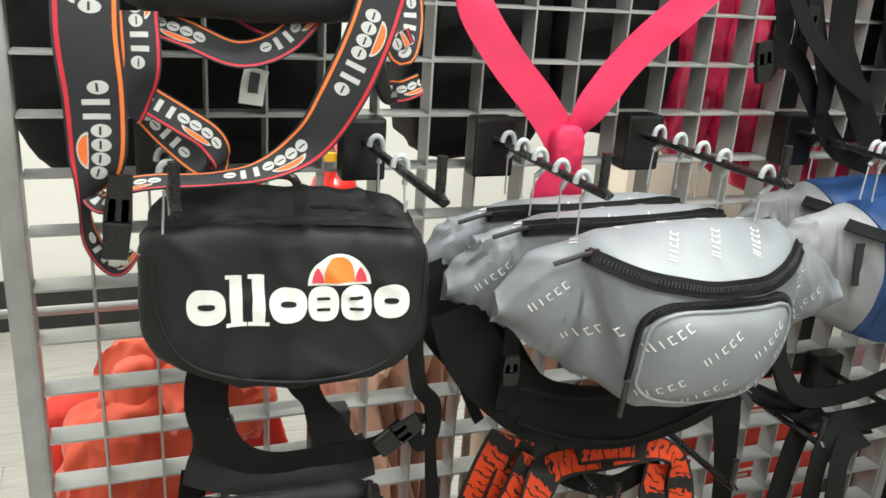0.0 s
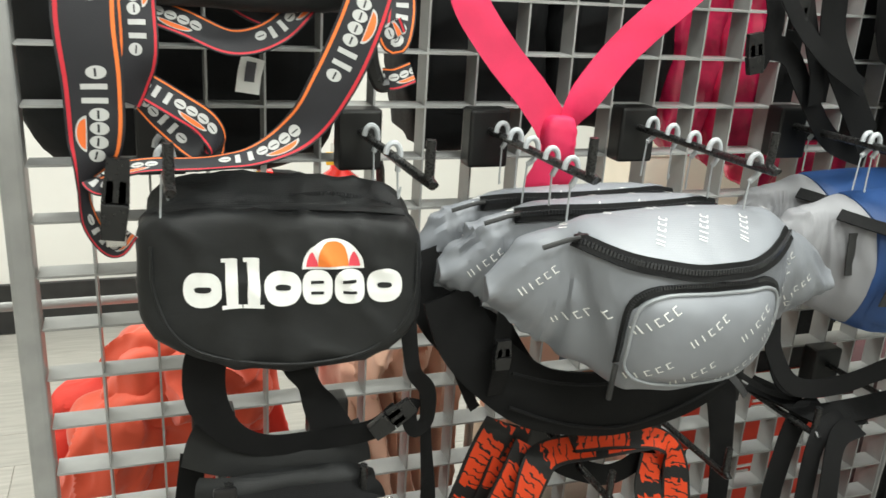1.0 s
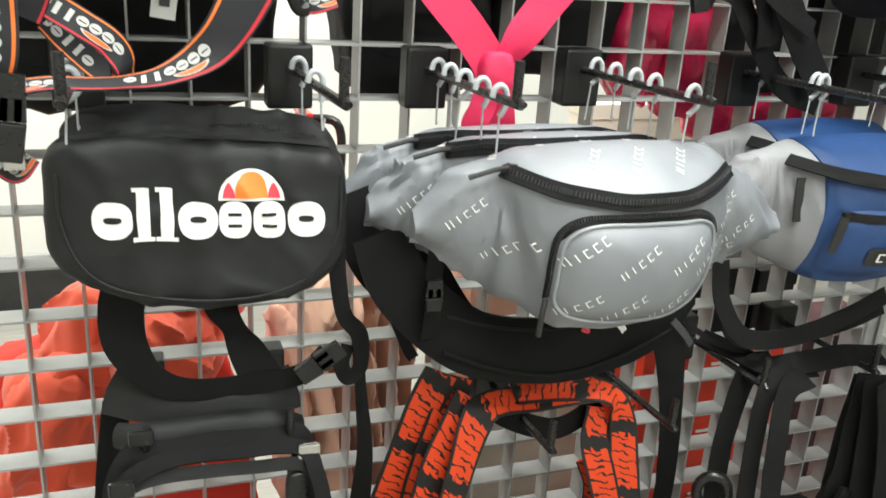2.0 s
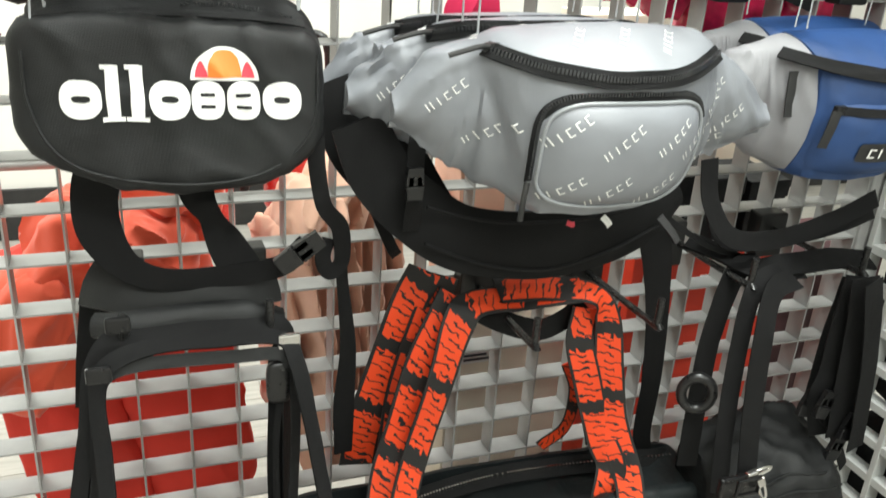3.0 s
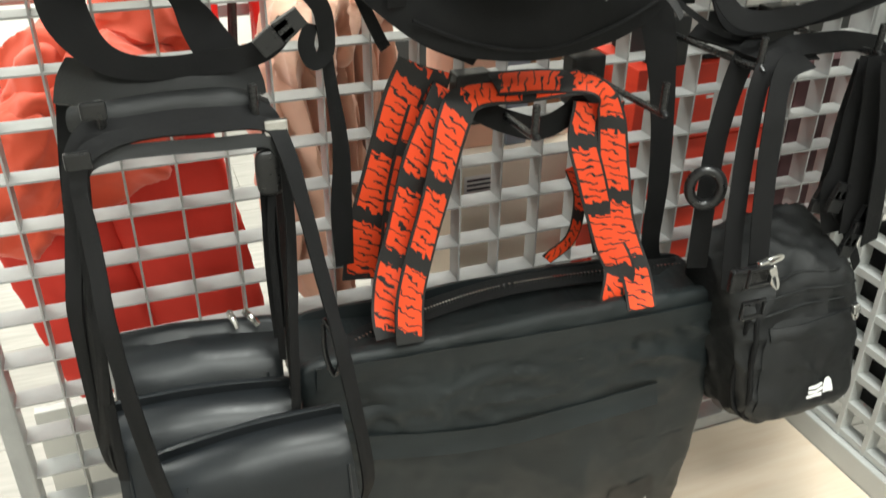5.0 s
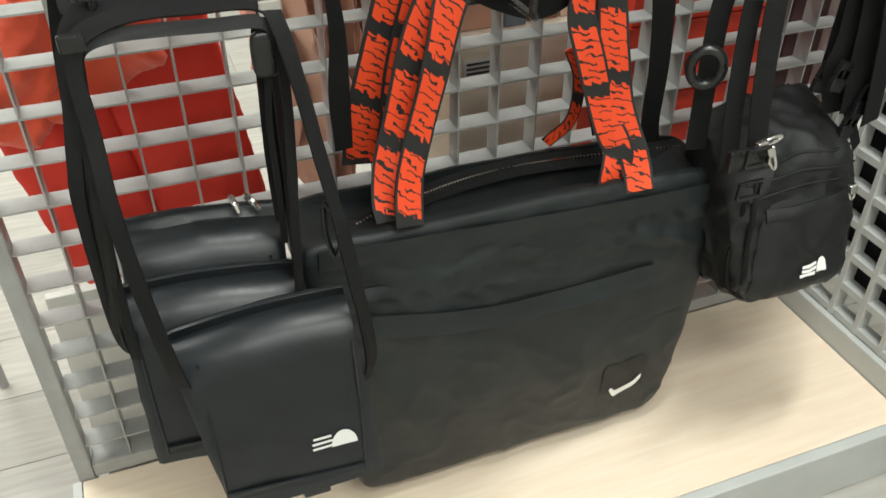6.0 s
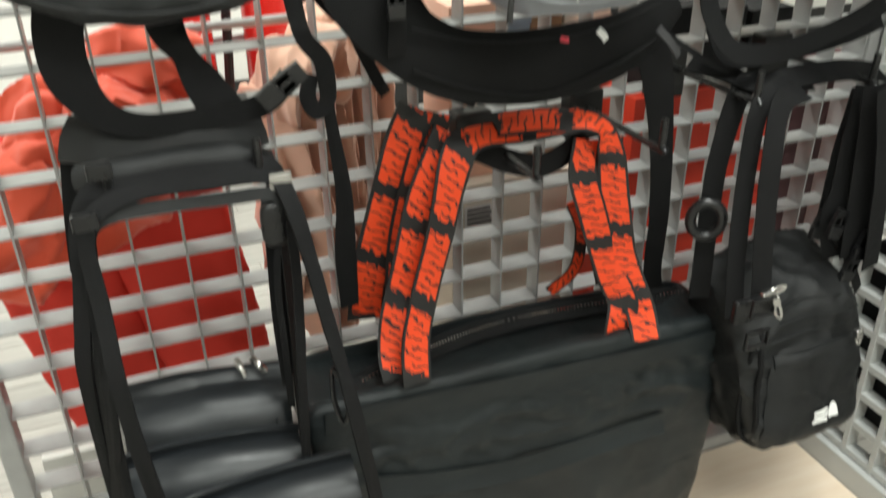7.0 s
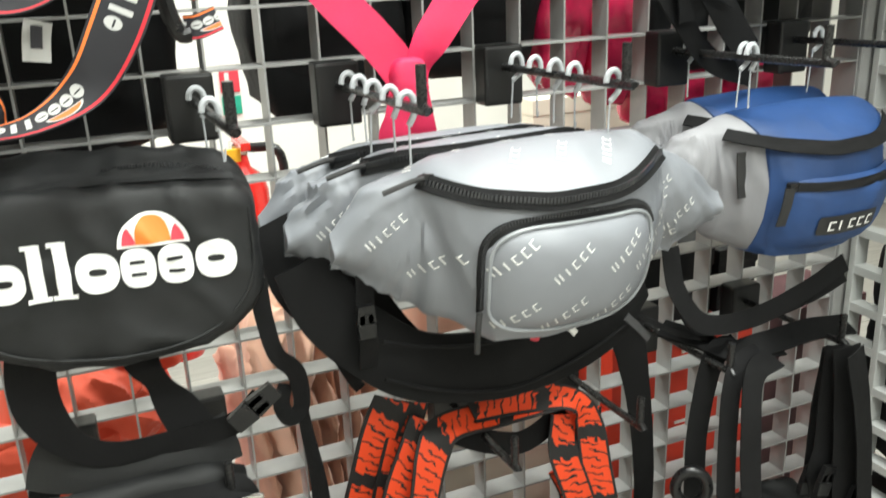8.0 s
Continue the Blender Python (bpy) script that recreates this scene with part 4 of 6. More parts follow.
# ---- blue and grey waist bags ----
def waist_bag_blue(cx, cy, cz, seed, label, fronted):
    t = thing("waist_bag", label, "waist bag", (cx, cy, cz - 0.09), "waist bags on hooks")
    ears = boat(cx, cy, cz, END0, -0.10, seed)
    etree = tree_of(ears)
    part("wing", ears, GREYPLAIN, t, "pale grey side wing")
    part("wing", boat(cx, cy, cz, 0.12, END1, seed), GREYPLAIN, t, "pale grey side wing")
    core = boat(cx, cy, cz, -0.106, 0.128, seed + 3, 1.0, 0.003)
    bmesh.ops.scale(core, vec=(1.0, 1.05, 1.02), space=Matrix.Translation((-cx, -cy, -cz)), verts=core.verts)
    ctree = tree_of(core)
    part("blue_panel", core, BLUE, t, "royal blue front panel")
    zp = zip_line(cx, cy, cz, -0.135, 0.125, 0.011)
    part("zip_tape", ribbon(zp, 0.018, [(0, -1, 0.6)] * len(zp), 0.002), WEB, t, "black zip tape")
    if fronted:
        pocket = blob(ctree, cx + 0.004, cz - 0.020, 0.206, 0.092, 7, 0.002, 6, 44, 0.0, 0.012)
        pt = tree_of(pocket)
        part("pocket", pocket, BLUE, t, "royal blue front pocket")
        pz = [onto(pt, cx + a, cz + 0.017, 0.0025) for a in (-0.090, -0.06, -0.01, 0.05, 0.09)]
        part("pocket_zip_tape", ribbon(pz, 0.011, [(0, -1, 0.3)] * 5, 0.0016), WEB, t, "black zip tape")
        part("zip_slider", box(pz[0] - Vector((0.006, 0.006, 0.006)), pz[0] + Vector((0.008, 0.002, 0.006)), 0.002), PLASTIC, t, "black zip slider")
        part("zip_pull", ribbon([pz[0] + Vector(q) for q in ((-0.006, -0.006, 0.0), (-0.010, -0.006, -0.022), (-0.013, -0.002, -0.046))], 0.014), RUBBER, t, "grey rubber zip pull")
        bx, bz = cx - 0.016, cz - 0.030
        badge = part("badge", blob(pt, bx, bz, 0.088, 0.025, 12, 0.002, 2, 32, 0.03), RUBBER, t, "black rubber badge")
        items = []
        for k in range(5):
            x, z = bx + (k - 2) * 0.0138, bz + (k - 2) * 0.0004
            items += [(x - 0.003, z, 0.0024, 0.012, 0.03), (x + 0.001, z + 0.005, 0.007, 0.002, 0.03), (x + 0.001, z - 0.005, 0.007, 0.002, 0.03)][:1 if k == 1 else 3]
        part("badge_print", bars(pt, items, 0.0036, 1), WHITEPRINT, badge, "white bars on the badge")
    part("side_tab", ribbon([onto(etree, cx - 0.122, cz + b, 0.002) for b in (0.055, 0.03, 0.0)], 0.018), RUBBER, t, "dark grey side tab")
    return t


blue1 = waist_bag_blue(1.035, -0.135, 1.187, 12.0, "blue and grey waist bag with a black badge", True)
blue2 = waist_bag_blue(1.055, -0.035, 1.188, 15.0, "blue and grey waist bag hung behind another", False)
part("belt", ribbon([(0.837, -0.160, 1.124), (0.844, -0.170, 1.068), (0.883, -0.180, 1.019), (0.967, -0.180, 1.013), (1.067, -0.170, 1.031), (1.139, -0.160, 1.052)], 0.026, [(0,-1,.3)]*6), WEB, blue1, "black webbing belt")

# ---- black tote bag with orange printed straps ----
def tote():
    t = thing("tote_bag", "large black nylon tote bag with orange printed straps", "tote bag", (0.63, -0.15, BASE))

    def form(x, y, z):
        w = 1.0 - (0.11 if x < 0 else 0.055) * (1 - z)
        sag = 0.02 * math.sin(3.2 * x + 1) * max(0, z)
        return x * (w + 0.0) + 0.02 * z, y * (1 + 0.22 * math.cos(x * 1.4) * (1 - z * z)) , z + sag - (0.05 * x if z > 0 else 0.0)
    bm = soft((0.602, -0.15, 0.398), (0.652, 0.135, 0.5), 16, 88, form, 0.0018, 7, 21.0)
    # slack cloth: long slanting folds below the hem, hanging folds lower down
    for v in bm.verts:
        d = v.co - Vector((0.602, -0.15, 0.398))
        if d.y < -0.05 and d.z < 0.235:
            high = max(0.0, 1 - abs(d.z - 0.15) / 0.12)
            low = max(0.0, 1 - abs(d.z + 0.08) / 0.2)
            a = 1 - 3.2 * abs(noise.noise(Vector((d.x * 7 + d.z * 17, d.z * 12 - d.x * 4, 4.0))))
            b = 1 - 2.6 * abs(noise.noise(Vector((d.x * 9 + d.z * 3.5, d.z * 1.6, 8.0))))
            c = 1 - 3.0 * abs(noise.noise(Vector((d.x * 24 + d.z * 30, d.z * 42 - d.x * 14, 2.0))))
            v.co.y -= 0.0038 * max(0.0, 1 - abs(d.z - 0.17) / 0.07) * c
            v.co.y -= 0.006 * high * a + 0.011 * low * b
    # the mouth: the top sinks in behind the front edge
    for v in bm.verts:
        d = v.co - Vector((0.602, -0.15, 0.398))
        if d.z > 0.215 and -0.045 < d.y < 0.05 and abs(d.x) < 0.31:
            v.co.z -= 0.026 * (1 - (d.x / 0.31) ** 4)
    tree = tree_of(bm)
    part("body", bm, RIPSTOP, t)
    hem = [onto(tree, x, 0.618 - 0.05 * (x - 0.63), 0.004) for x in (0.31, 0.45, 0.55, 0.65, 0.75, 0.85, 0.9)]
    part("hem", ribbon(hem, 0.03, [(0, -1, 0)] * 7, 0.002), RIPSTOP, t, "stitched top hem")
    fold = [onto(tree, x, 0.484 + 0.5 * max(0.0, 0.63 - x) ** 2, 0.005) for x in (0.36, 0.45, 0.55, 0.65, 0.75, 0.81)]
    part("pocket_flap", ribbon(fold, 0.034, [(0, -1, 0.25)] * 6, 0.003, cup=-0.002), RIPSTOP, t, "flap of the front zip pocket")
    part("patch", blob(tree, 0.795, 0.27, 0.085, 0.075, 10, 0.001, 3, 32), NYLON, t, "smooth black patch")
    # emblem: a curved tick
    tick = bmesh.new()
    rows = []
    for k in range(15):
        f = k / 14
        x = 0.770 + 0.058 * f
        low = 0.2165 + 0.040 * max(0, f - 0.12) ** 1.25 + 0.022 * max(0, 0.2 - f) / 0.2
        high = 0.2420 + 0.016 * f if f < 0.06 else 0.2270 + 0.035 * f ** 1.1 + 0.018 * max(0, 0.28 - f) ** 2 / 0.05
        high = max(high, low + 0.0004)
        rows.append([tick.verts.new(onto(tree, x, low + (high - low) * s / 2, 0.0022)) for s in (0, 1, 2)])
    for a, b in zip(rows, rows[1:]):
        for k in range(2):
            tick.faces.new((a[k], b[k], b[k + 1], a[k + 1]))
    part("emblem", tick, WHITEPRINT, t, "white curved tick emblem")
    zipl = [(0.351, -0.160, 0.626), (0.437, -0.140, 0.638), (0.566, -0.130, 0.652), (0.702, -0.125, 0.646), (0.901, -0.120, 0.622)]
    tape = part("zip_tape", ribbon(zipl, 0.03, [(0, -0.5, 1)] * 5, 0.0016), WEB, t, "black zip tape in the mouth")
    tagged(part("zip", zip_teeth([Vector(p) + Vector((0, -0.002, 0.002)) for p in zipl], 0.0017, 0.0042), NICKEL, tape, "silver zip teeth"), kind="stuff")
    flat = [(0, -1, 0.1)]
    straps = (
        [(0.404, -0.090, 0.684), (0.414, -0.100, 0.768), (0.438, -0.110, 0.866), (0.457, -0.120, 0.943), (0.477, -0.120, 0.984)],
        [(0.410, -0.200, 0.660), (0.416, -0.180, 0.714), (0.439, -0.160, 0.780), (0.469, -0.150, 0.880), (0.497, -0.140, 0.932), (0.511, -0.130, 0.952)],
        [(0.449, -0.100, 0.692), (0.455, -0.110, 0.800), (0.472, -0.120, 0.889), (0.493, -0.120, 0.954), (0.500, -0.120, 0.975)],
        [(0.430, -0.222, 0.661), (0.438, -0.200, 0.714), (0.460, -0.180, 0.771), (0.488, -0.170, 0.856), (0.508, -0.160, 0.924), (0.533, -0.150, 0.947), (0.605, -0.140, 0.943), (0.692, -0.140, 0.946)],
        [(0.770, -0.222, 0.636), (0.769, -0.200, 0.675), (0.751, -0.170, 0.748), (0.737, -0.160, 0.831), (0.729, -0.150, 0.901), (0.707, -0.145, 0.939), (0.646, -0.135, 0.949), (0.569, -0.135, 0.954)],
        [(0.729, -0.200, 0.638), (0.747, -0.190, 0.683), (0.730, -0.170, 0.733), (0.704, -0.160, 0.819), (0.691, -0.150, 0.873), (0.700, -0.140, 0.916)],
        [(0.759, -0.130, 0.687), (0.737, -0.130, 0.774), (0.739, -0.130, 0.851), (0.740, -0.130, 0.908)],
        [(0.692, -0.080, 0.652), (0.725, -0.090, 0.690), (0.726, -0.100, 0.760), (0.708, -0.100, 0.808)])
    for k, pts in enumerate(straps):
        n = flat * len(pts)
        w = 0.042
        if k in (3, 4):
            n = [(0.25 if k == 3 else -0.2, -1, 0.1)] * 4 + [(0, -0.8, 0.6)] + [(0, -0.45, 1)] * (len(pts) - 5)
        if k in (1, 5):
            n = [(0.3, -1, 0), (-0.6, -1, 0)] + [(0, -1, 0.1)] * (len(pts) - 2)
        if k == 7:
            w = 0.02
        if k == 0:
            w = 0.050
        part("strap", ribbon(pts, w, n, 0.0022), ORANGEWEB, t, "orange strap with bold black print")
    part("hang_loop", ribbon([(0.554, -0.120, 0.919), (0.589, -0.130, 0.902), (0.638, -0.130, 0.886), (0.678, -0.130, 0.899), (0.701, -0.130, 0.920)], 0.03), PADDED, t, "black fabric hanging loop")


tote()


# ---- small coated shoulder bags ----
def shoulder_bag(x0, x1, y, z0, z1, depth, seed, label, front):
    cx, cz = (x0 + x1) / 2, (z0 + z1) / 2
    t = thing("shoulder_bag", label, "shoulder bag", (cx, y + depth / 2, z0), "coated shoulder bags")

    m = about((cx, y, cz), -4, -6 if front else 2, -4)
    bm = turned(flap_body((cx, y + depth / 2, cz), (x1 - x0, depth, z1 - z0), 0.05, 0.012, seed), m)
    tree = tree_of(bm)
    part("body", bm, COATED, t)
    fl = [onto(tree, x0 + (x1 - x0) * f, z0 + 0.035 , 0.003) for f in (0.08, 0.3, 0.6, 0.92)]
    part("flap_hem", ribbon(fl, 0.012, [(0, -1, 0)] * 4, 0.003), COATED, t, "lower hem of the flap")
    for f in (0.07, 0.93):
        edge = [onto(tree, x0 + (x1 - x0) * f, z0 + (z1 - z0) * g, 0.001) for g in (0.1, 0.35, 0.6, 0.85)]
        part("edge_binding", tube(edge, 0.0018, 5, 6), COATED, t, "bound flap edge")
    if front:
        lx, lz = x1 - 0.045, z0 + 0.095
        emb = [(lx - 0.018, lz - 0.009 + 0.0078 * k, 0.026 - 0.004 * (k == 2), 0.0036, 0.08) for k in range(3)]
        for k, e in enumerate(emb):
            part("emblem_bar", bars(tree, [e], 0.0015, 2), WHITEPRINT, t, "white bar of the emblem")
        part("emblem_dome", blob(tree, lx + 0.008, lz - 0.012, 0.032, 0.05, 2, 0.0015, half=True), WHITEPRINT, t, "white quarter-dome emblem")
        part("flap_tab", box((cx + 0.005, y - 0.004, z0 - 0.014), (cx + 0.04, y + 0.004, z0 + 0.012), 0.003), PLASTIC, t, "black closing tab", smooth=False)
    return t


shoulder_rear = shoulder_bag(0.082, 0.262, -0.245, 0.42, 0.722, 0.075, 31.0, "black coated shoulder bag with zip top", False)
shoulder_mid = shoulder_bag(0.072, 0.262, -0.298, 0.435, 0.680, 0.06, 37.0, "black coated flap shoulder bag between two others", False)
shoulder_front = shoulder_bag(0.128, 0.325, -0.36, 0.392, 0.662, 0.06, 34.0, "black coated flap shoulder bag with white emblem", True)
for a, b in (((0.220, -0.185, 0.733), (0.225, -0.200, 0.720)), ((0.237, -0.185, 0.731), (0.249, -0.200, 0.719))):
    part("zip_pull", tube([a, ((a[0] + b[0]) / 2, a[1] - 0.012, (a[2] + b[2]) / 2 + 0.004), b], 0.004, 4, 8), NICKEL, shoulder_rear, "silver zip pull")

TOPN = (0, -0.55, 1)
part("strap", ribbon([(0.078, -0.215, 0.545), (0.066, -0.262, 0.63)] + [(0.068, -0.270, 0.805), (0.084, -0.240, 0.900), (0.098, -0.220, 0.962), (0.128, -0.210, 0.987), (0.191, -0.210, 0.989), (0.258, -0.210, 0.985), (0.286, -0.210, 0.964), (0.284, -0.220, 0.883), (0.275, -0.240, 0.736)], 0.028, [(-.5,-1,0)]*4+[(-.3,-1,.5)]+[TOPN]*3+[(.3,-1,.5)]+[(.4,-1,0)]*2, 0.003, taper=[.008, .010, .014, .020, .026, .028, .028, .028, .024, .018, .014]), WEB, shoulder_rear, "black shoulder strap")
part("strap", ribbon([(0.128, -0.315, 0.56), (0.118, -0.352, 0.64)] + [(0.101, -0.330, 0.800), (0.098, -0.280, 0.895), (0.096, -0.250, 0.946), (0.108, -0.240, 0.972), (0.152, -0.230, 0.982), (0.210, -0.230, 0.981), (0.276, -0.230, 0.976), (0.291, -0.250, 0.955), (0.302, -0.280, 0.884), (0.312, -0.310, 0.805), (0.317, -0.340, 0.753)] + [(0.334, -0.352, 0.60), (0.330, -0.335, 0.53)], 0.018, [(-.5,-1,0)]*5+[(-.3,-1,.5)]+[TOPN]*3+[(.3,-1,.5)]+[(.6,-1,0)]*5, 0.0025), WEB, shoulder_front, "black shoulder strap")
part("strap", ribbon([(0.078, -0.215, 0.545), (0.066, -0.262, 0.63)] + [(0.079, -0.280, 0.796), (0.086, -0.260, 0.861), (0.092, -0.240, 0.924)], 0.014, [(-1,-.6,0)]*5), WEB, shoulder_rear, "black strap tail")
part("strap", ribbon([(0.266, -0.250, 0.730), (0.268, -0.230, 0.806), (0.273, -0.220, 0.885), (0.282, -0.215, 0.941), (0.288, -0.210, 0.957)], 0.022, taper=[.012,.014,.016,.03,.02]), WEB, shoulder_front, "black strap tail")
part("strap", ribbon([(0.272, -0.19, 0.52)] + [(0.272, -0.260, 0.588), (0.278, -0.250, 0.711), (0.281, -0.240, 0.810), (0.284, -0.230, 0.908)], 0.02, [(1,-.7,0)]*5), WEB, shoulder_rear, "black strap tail")
part("top_band", ribbon([(0.089, -0.120, 1.008), (0.127, -0.150, 1.010), (0.186, -0.170, 1.009), (0.242, -0.170, 1.009), (0.287, -0.150, 1.006)], 0.05, [(0,-1,.7)]*5, 0.006, cup=0.005, taper=[.05,.05,.045,.045,.05]), NYLON, shoulder_rear, "black padded carry handle")
part("top_band", ribbon([(0.094, -0.180, 0.988), (0.129, -0.200, 0.996), (0.193, -0.200, 0.999), (0.254, -0.200, 0.995), (0.288, -0.190, 0.976)], 0.026, [(0,-1,.9)]*5, 0.006, cup=0.006), NYLON, shoulder_front, "folded black fabric strap")
part("strap", ribbon([(0.094, -0.240, 0.930), (0.104, -0.240, 0.958), (0.131, -0.238, 0.967), (0.177, -0.236, 0.966), (0.230, -0.236, 0.963), (0.275, -0.238, 0.961), (0.290, -0.240, 0.945)], 0.014, [(-0.3, -1, 0.2)] + [(0, -1, 0.35)] * 5 + [(0.3, -1, 0.2)]), NYLON, shoulder_mid, "thin black shoulder strap")
part("strap", ribbon([(0.094, -0.240, 0.930), (0.088, -0.262, 0.85), (0.082, -0.29, 0.74), (0.080, -0.298, 0.62)], 0.012, [(-0.4, -1, 0)] * 4), WEB, shoulder_mid, "thin black shoulder strap")
part("strap", ribbon([(0.290, -0.240, 0.945), (0.288, -0.255, 0.86), (0.276, -0.285, 0.75), (0.268, -0.298, 0.63)], 0.012, [(0.4, -1, 0)] * 4), WEB, shoulder_mid, "thin black shoulder strap")
part("side_panel", ribbon([(0.096, -0.100, 0.982), (0.086, -0.110, 0.915), (0.079, -0.120, 0.851)], 0.03), PADDED, shoulder_rear, "hanging black strap end")
for k, px in enumerate([(0.120, -0.225, 1.007), (0.100, -0.260, 0.974), (0.286, -0.235, 0.973)]):
    part("strap_slider", box((px[0] - 0.012, px[1] - 0.003, px[2] - 0.009), (px[0] + 0.012, px[1] + 0.003, px[2] + 0.009), 0.003), NICKEL if k == 2 else PLASTIC, shoulder_front, "strap slider", smooth=False)
part("strap_ring", tube([(p[0], p[1], p[2]) for p in [(0.304, -0.315, 0.788), (0.313, -0.320, 0.768), (0.317, -0.325, 0.742), (0.309, -0.325, 0.721), (0.302, -0.320, 0.749), (0.303, -0.315, 0.782)]], 0.003, 4, 8), PLASTIC, shoulder_front, "black plastic ring")


# ---- upright zipped shoulder bag with white emblem ----
def upright_bag():
    cx, cy, cz = 1.012, -0.215, 0.555
    t = thing("shoulder_bag", "upright black nylon shoulder bag with metal zip pulls", "shoulder bag", (cx, cy, 0.42))
    m = about((cx, cy, cz), -10, -5, 2)

    def form(x, y, z):
        return x * (1 - 0.10 * max(0, -z)), y * (1 - 0.1 * z), z + (0.28 * (y + 0.2) if z > 0 else 0.0) * max(0, z)
    bm = turned(soft((cx, cy, cz), (0.232, 0.15, 0.262), 5.5, 32, form, 0.006, 11, 41.0), m)
    tree = tree_of(bm)
    part("body", bm, NYLON, t)
    shape = blob(tree, cx + 0.012, cz - 0.035, 0.178, 0.165, 6, 0.002, 6, 44, -0.08, 0.014)
    tree2 = tree_of(shape)
    pocket = part("front_pocket", shape, NYLON, t, "padded front pocket")
    base = [onto(tree, cx + a, cz + b, 0.001) for a, b in ((-0.1, 0.06), (-0.104, -0.04), (-0.09, -0.1), (-0.03, -0.118), (0.05, -0.112), (0.088, -0.09), (0.104, -0.02))]
    part("piping", tube(base, 0.0035, 5, 8), WEB, t, "black piped edge")
    for z in (0.055, 0.075, 0.095):
        line = [onto(tree, cx + a, cz + z + 0.012 * math.cos(a * 12), 0.001) for a in (-0.095, -0.05, 0.0, 0.05, 0.095)]
        part("seam", tube(line, 0.0022, 5, 6), NYLON, t, "stitched zip seam")
    for k in range(3):
        part("emblem_bar", bars(tree2, [(cx + 0.008 - 0.003 * (k == 0), cz - 0.064 + 0.0072 * k, 0.024, 0.0048, 0.12)], 0.004, 2), WHITEPRINT, pocket, "white bar of the emblem")
    part("emblem_dome", blob(tree2, cx + 0.031, cz - 0.064, 0.021, 0.044, 2, 0.004, 2, 14, half=True), WHITEPRINT, pocket, "white dome emblem")
    for at, along, size in (((0.893, -0.312, 0.739), (1.0, 0.0, 0.2), 0.032), ((0.899, -0.316, 0.712), (0.45, 0.0, -0.9), 0.036), ((1.080, -0.302, 0.608), (0.3, 0.0, -1.0), 0.022)):
        v = Vector(along).normalized()
        side = v.cross(Vector((0, -1, 0))).normalized()
        o = Vector(at)
        loop = [o + v * size * 0.5 * math.cos(a) + side * 0.0042 * math.sin(a) for a in [2 * math.pi * k / 16 for k in range(17)]]
        part("zip_pull", tube(loop, 0.0024, 2, 8), NICKEL, t, "silver zip pull")
        head = box((-0.008, -0.005, -0.006), (0.008, 0.004, 0.006), 0.002)
        part("zip_slider", turned(head, Matrix.Translation(o - v * size * 0.45) @ Vector((1, 0, 0)).rotation_difference(v).to_matrix().to_4x4()), NICKEL, t, "silver zip slider", smooth=False)
    top_edge = [onto(tree2, cx + 0.012 + a, cz + 0.032 + 0.006 * math.cos(a * 14), 0.002) for a in (-0.078, -0.04, 0.0, 0.04, 0.078)]
    part("pocket_hem", ribbon(top_edge, 0.020, [(0, -1, 0.5)] * 5, 0.004, cup=0.002), NYLON, pocket, "folded hem over the pocket zip")
    gusset = [onto(tree, cx - 0.082 - 0.010 * math.sin(math.pi * f), cz + 0.085 - 0.19 * f, 0.002) for f in (0.0, 0.25, 0.5, 0.75, 1.0)]
    part("gusset_seam", tube(gusset, 0.004, 5, 8), WEB, t, "black bound gusset seam")
    for z in (0.722, 0.672):
        frame_loop = [(0.872 + 0.017 * c, -0.318, z + 0.012 * d) for c, d in ((-1, -1), (1, -1), (1, 1), (-1, 1), (-1, -1))]
        part("strap_frame", tube(frame_loop, 0.003, 1, 8), PLASTIC, t, "black plastic strap frame")
    part("strap", ribbon([(0.868, -0.200, 0.670), (0.873, -0.190, 0.755), (0.881, -0.180, 0.870), (0.910, -0.170, 0.963), (0.948, -0.170, 0.975)], 0.03, [(-.2,-1,.1)]*3+[(-.1,-.8,.7)]+[TOPN]), WEB, t, "black shoulder strap")
    part("strap", ribbon([(0.872, -0.270, 0.675), (0.876, -0.250, 0.769), (0.887, -0.230, 0.874), (0.899, -0.220, 0.954), (0.933, -0.210, 0.976), (0.993, -0.200, 0.970)], 0.026, [(-.2,-1,.1)]*3+[(-.1,-.8,.6)]+[TOPN]*2), WEB, t, "black shoulder strap")
    part("strap", ribbon([(0.892, -0.290, 0.719), (0.896, -0.270, 0.809), (0.904, -0.250, 0.911), (0.925, -0.230, 0.962), (0.966, -0.220, 0.970)], 0.03, [(-.1,-1,.1)]*3+[(0,-.8,.6)]+[TOPN]), WEB, t, "black shoulder strap")
    part("strap", ribbon([(0.876, -0.100, 0.984), (0.903, -0.140, 0.978), (0.927, -0.180, 0.972), (0.971, -0.200, 0.982), (1.068, -0.180, 0.973), (1.160, -0.160, 0.953)], 0.034, [(0,-.6,1)]*6, 0.004), PADDED, t, "folded black strap over the hook")
    part("strap", ribbon([(0.879, -0.130, 1.041), (0.899, -0.150, 1.000), (0.982, -0.160, 1.002), (1.086, -0.150, 1.009), (1.172, -0.130, 1.018)], 0.022, [(0,-.9,.5)]*5, 0.003), WEB, t, "black webbing belt")
    ring = [(0.851, -0.210, 0.833)][0]
    part("strap_ring", tube([(ring[0] + 0.023 * math.cos(a) * 0.8, ring[1] - 0.01 * math.cos(a), ring[2] - 0.03 + 0.025 * math.sin(a)) for a in [2 * math.pi * k / 12 for k in range(13)]], 0.0075, 3, 10), PLASTIC, t, "round black plastic adjuster")
    bz = [(0.872, -0.300, 0.712)][0]
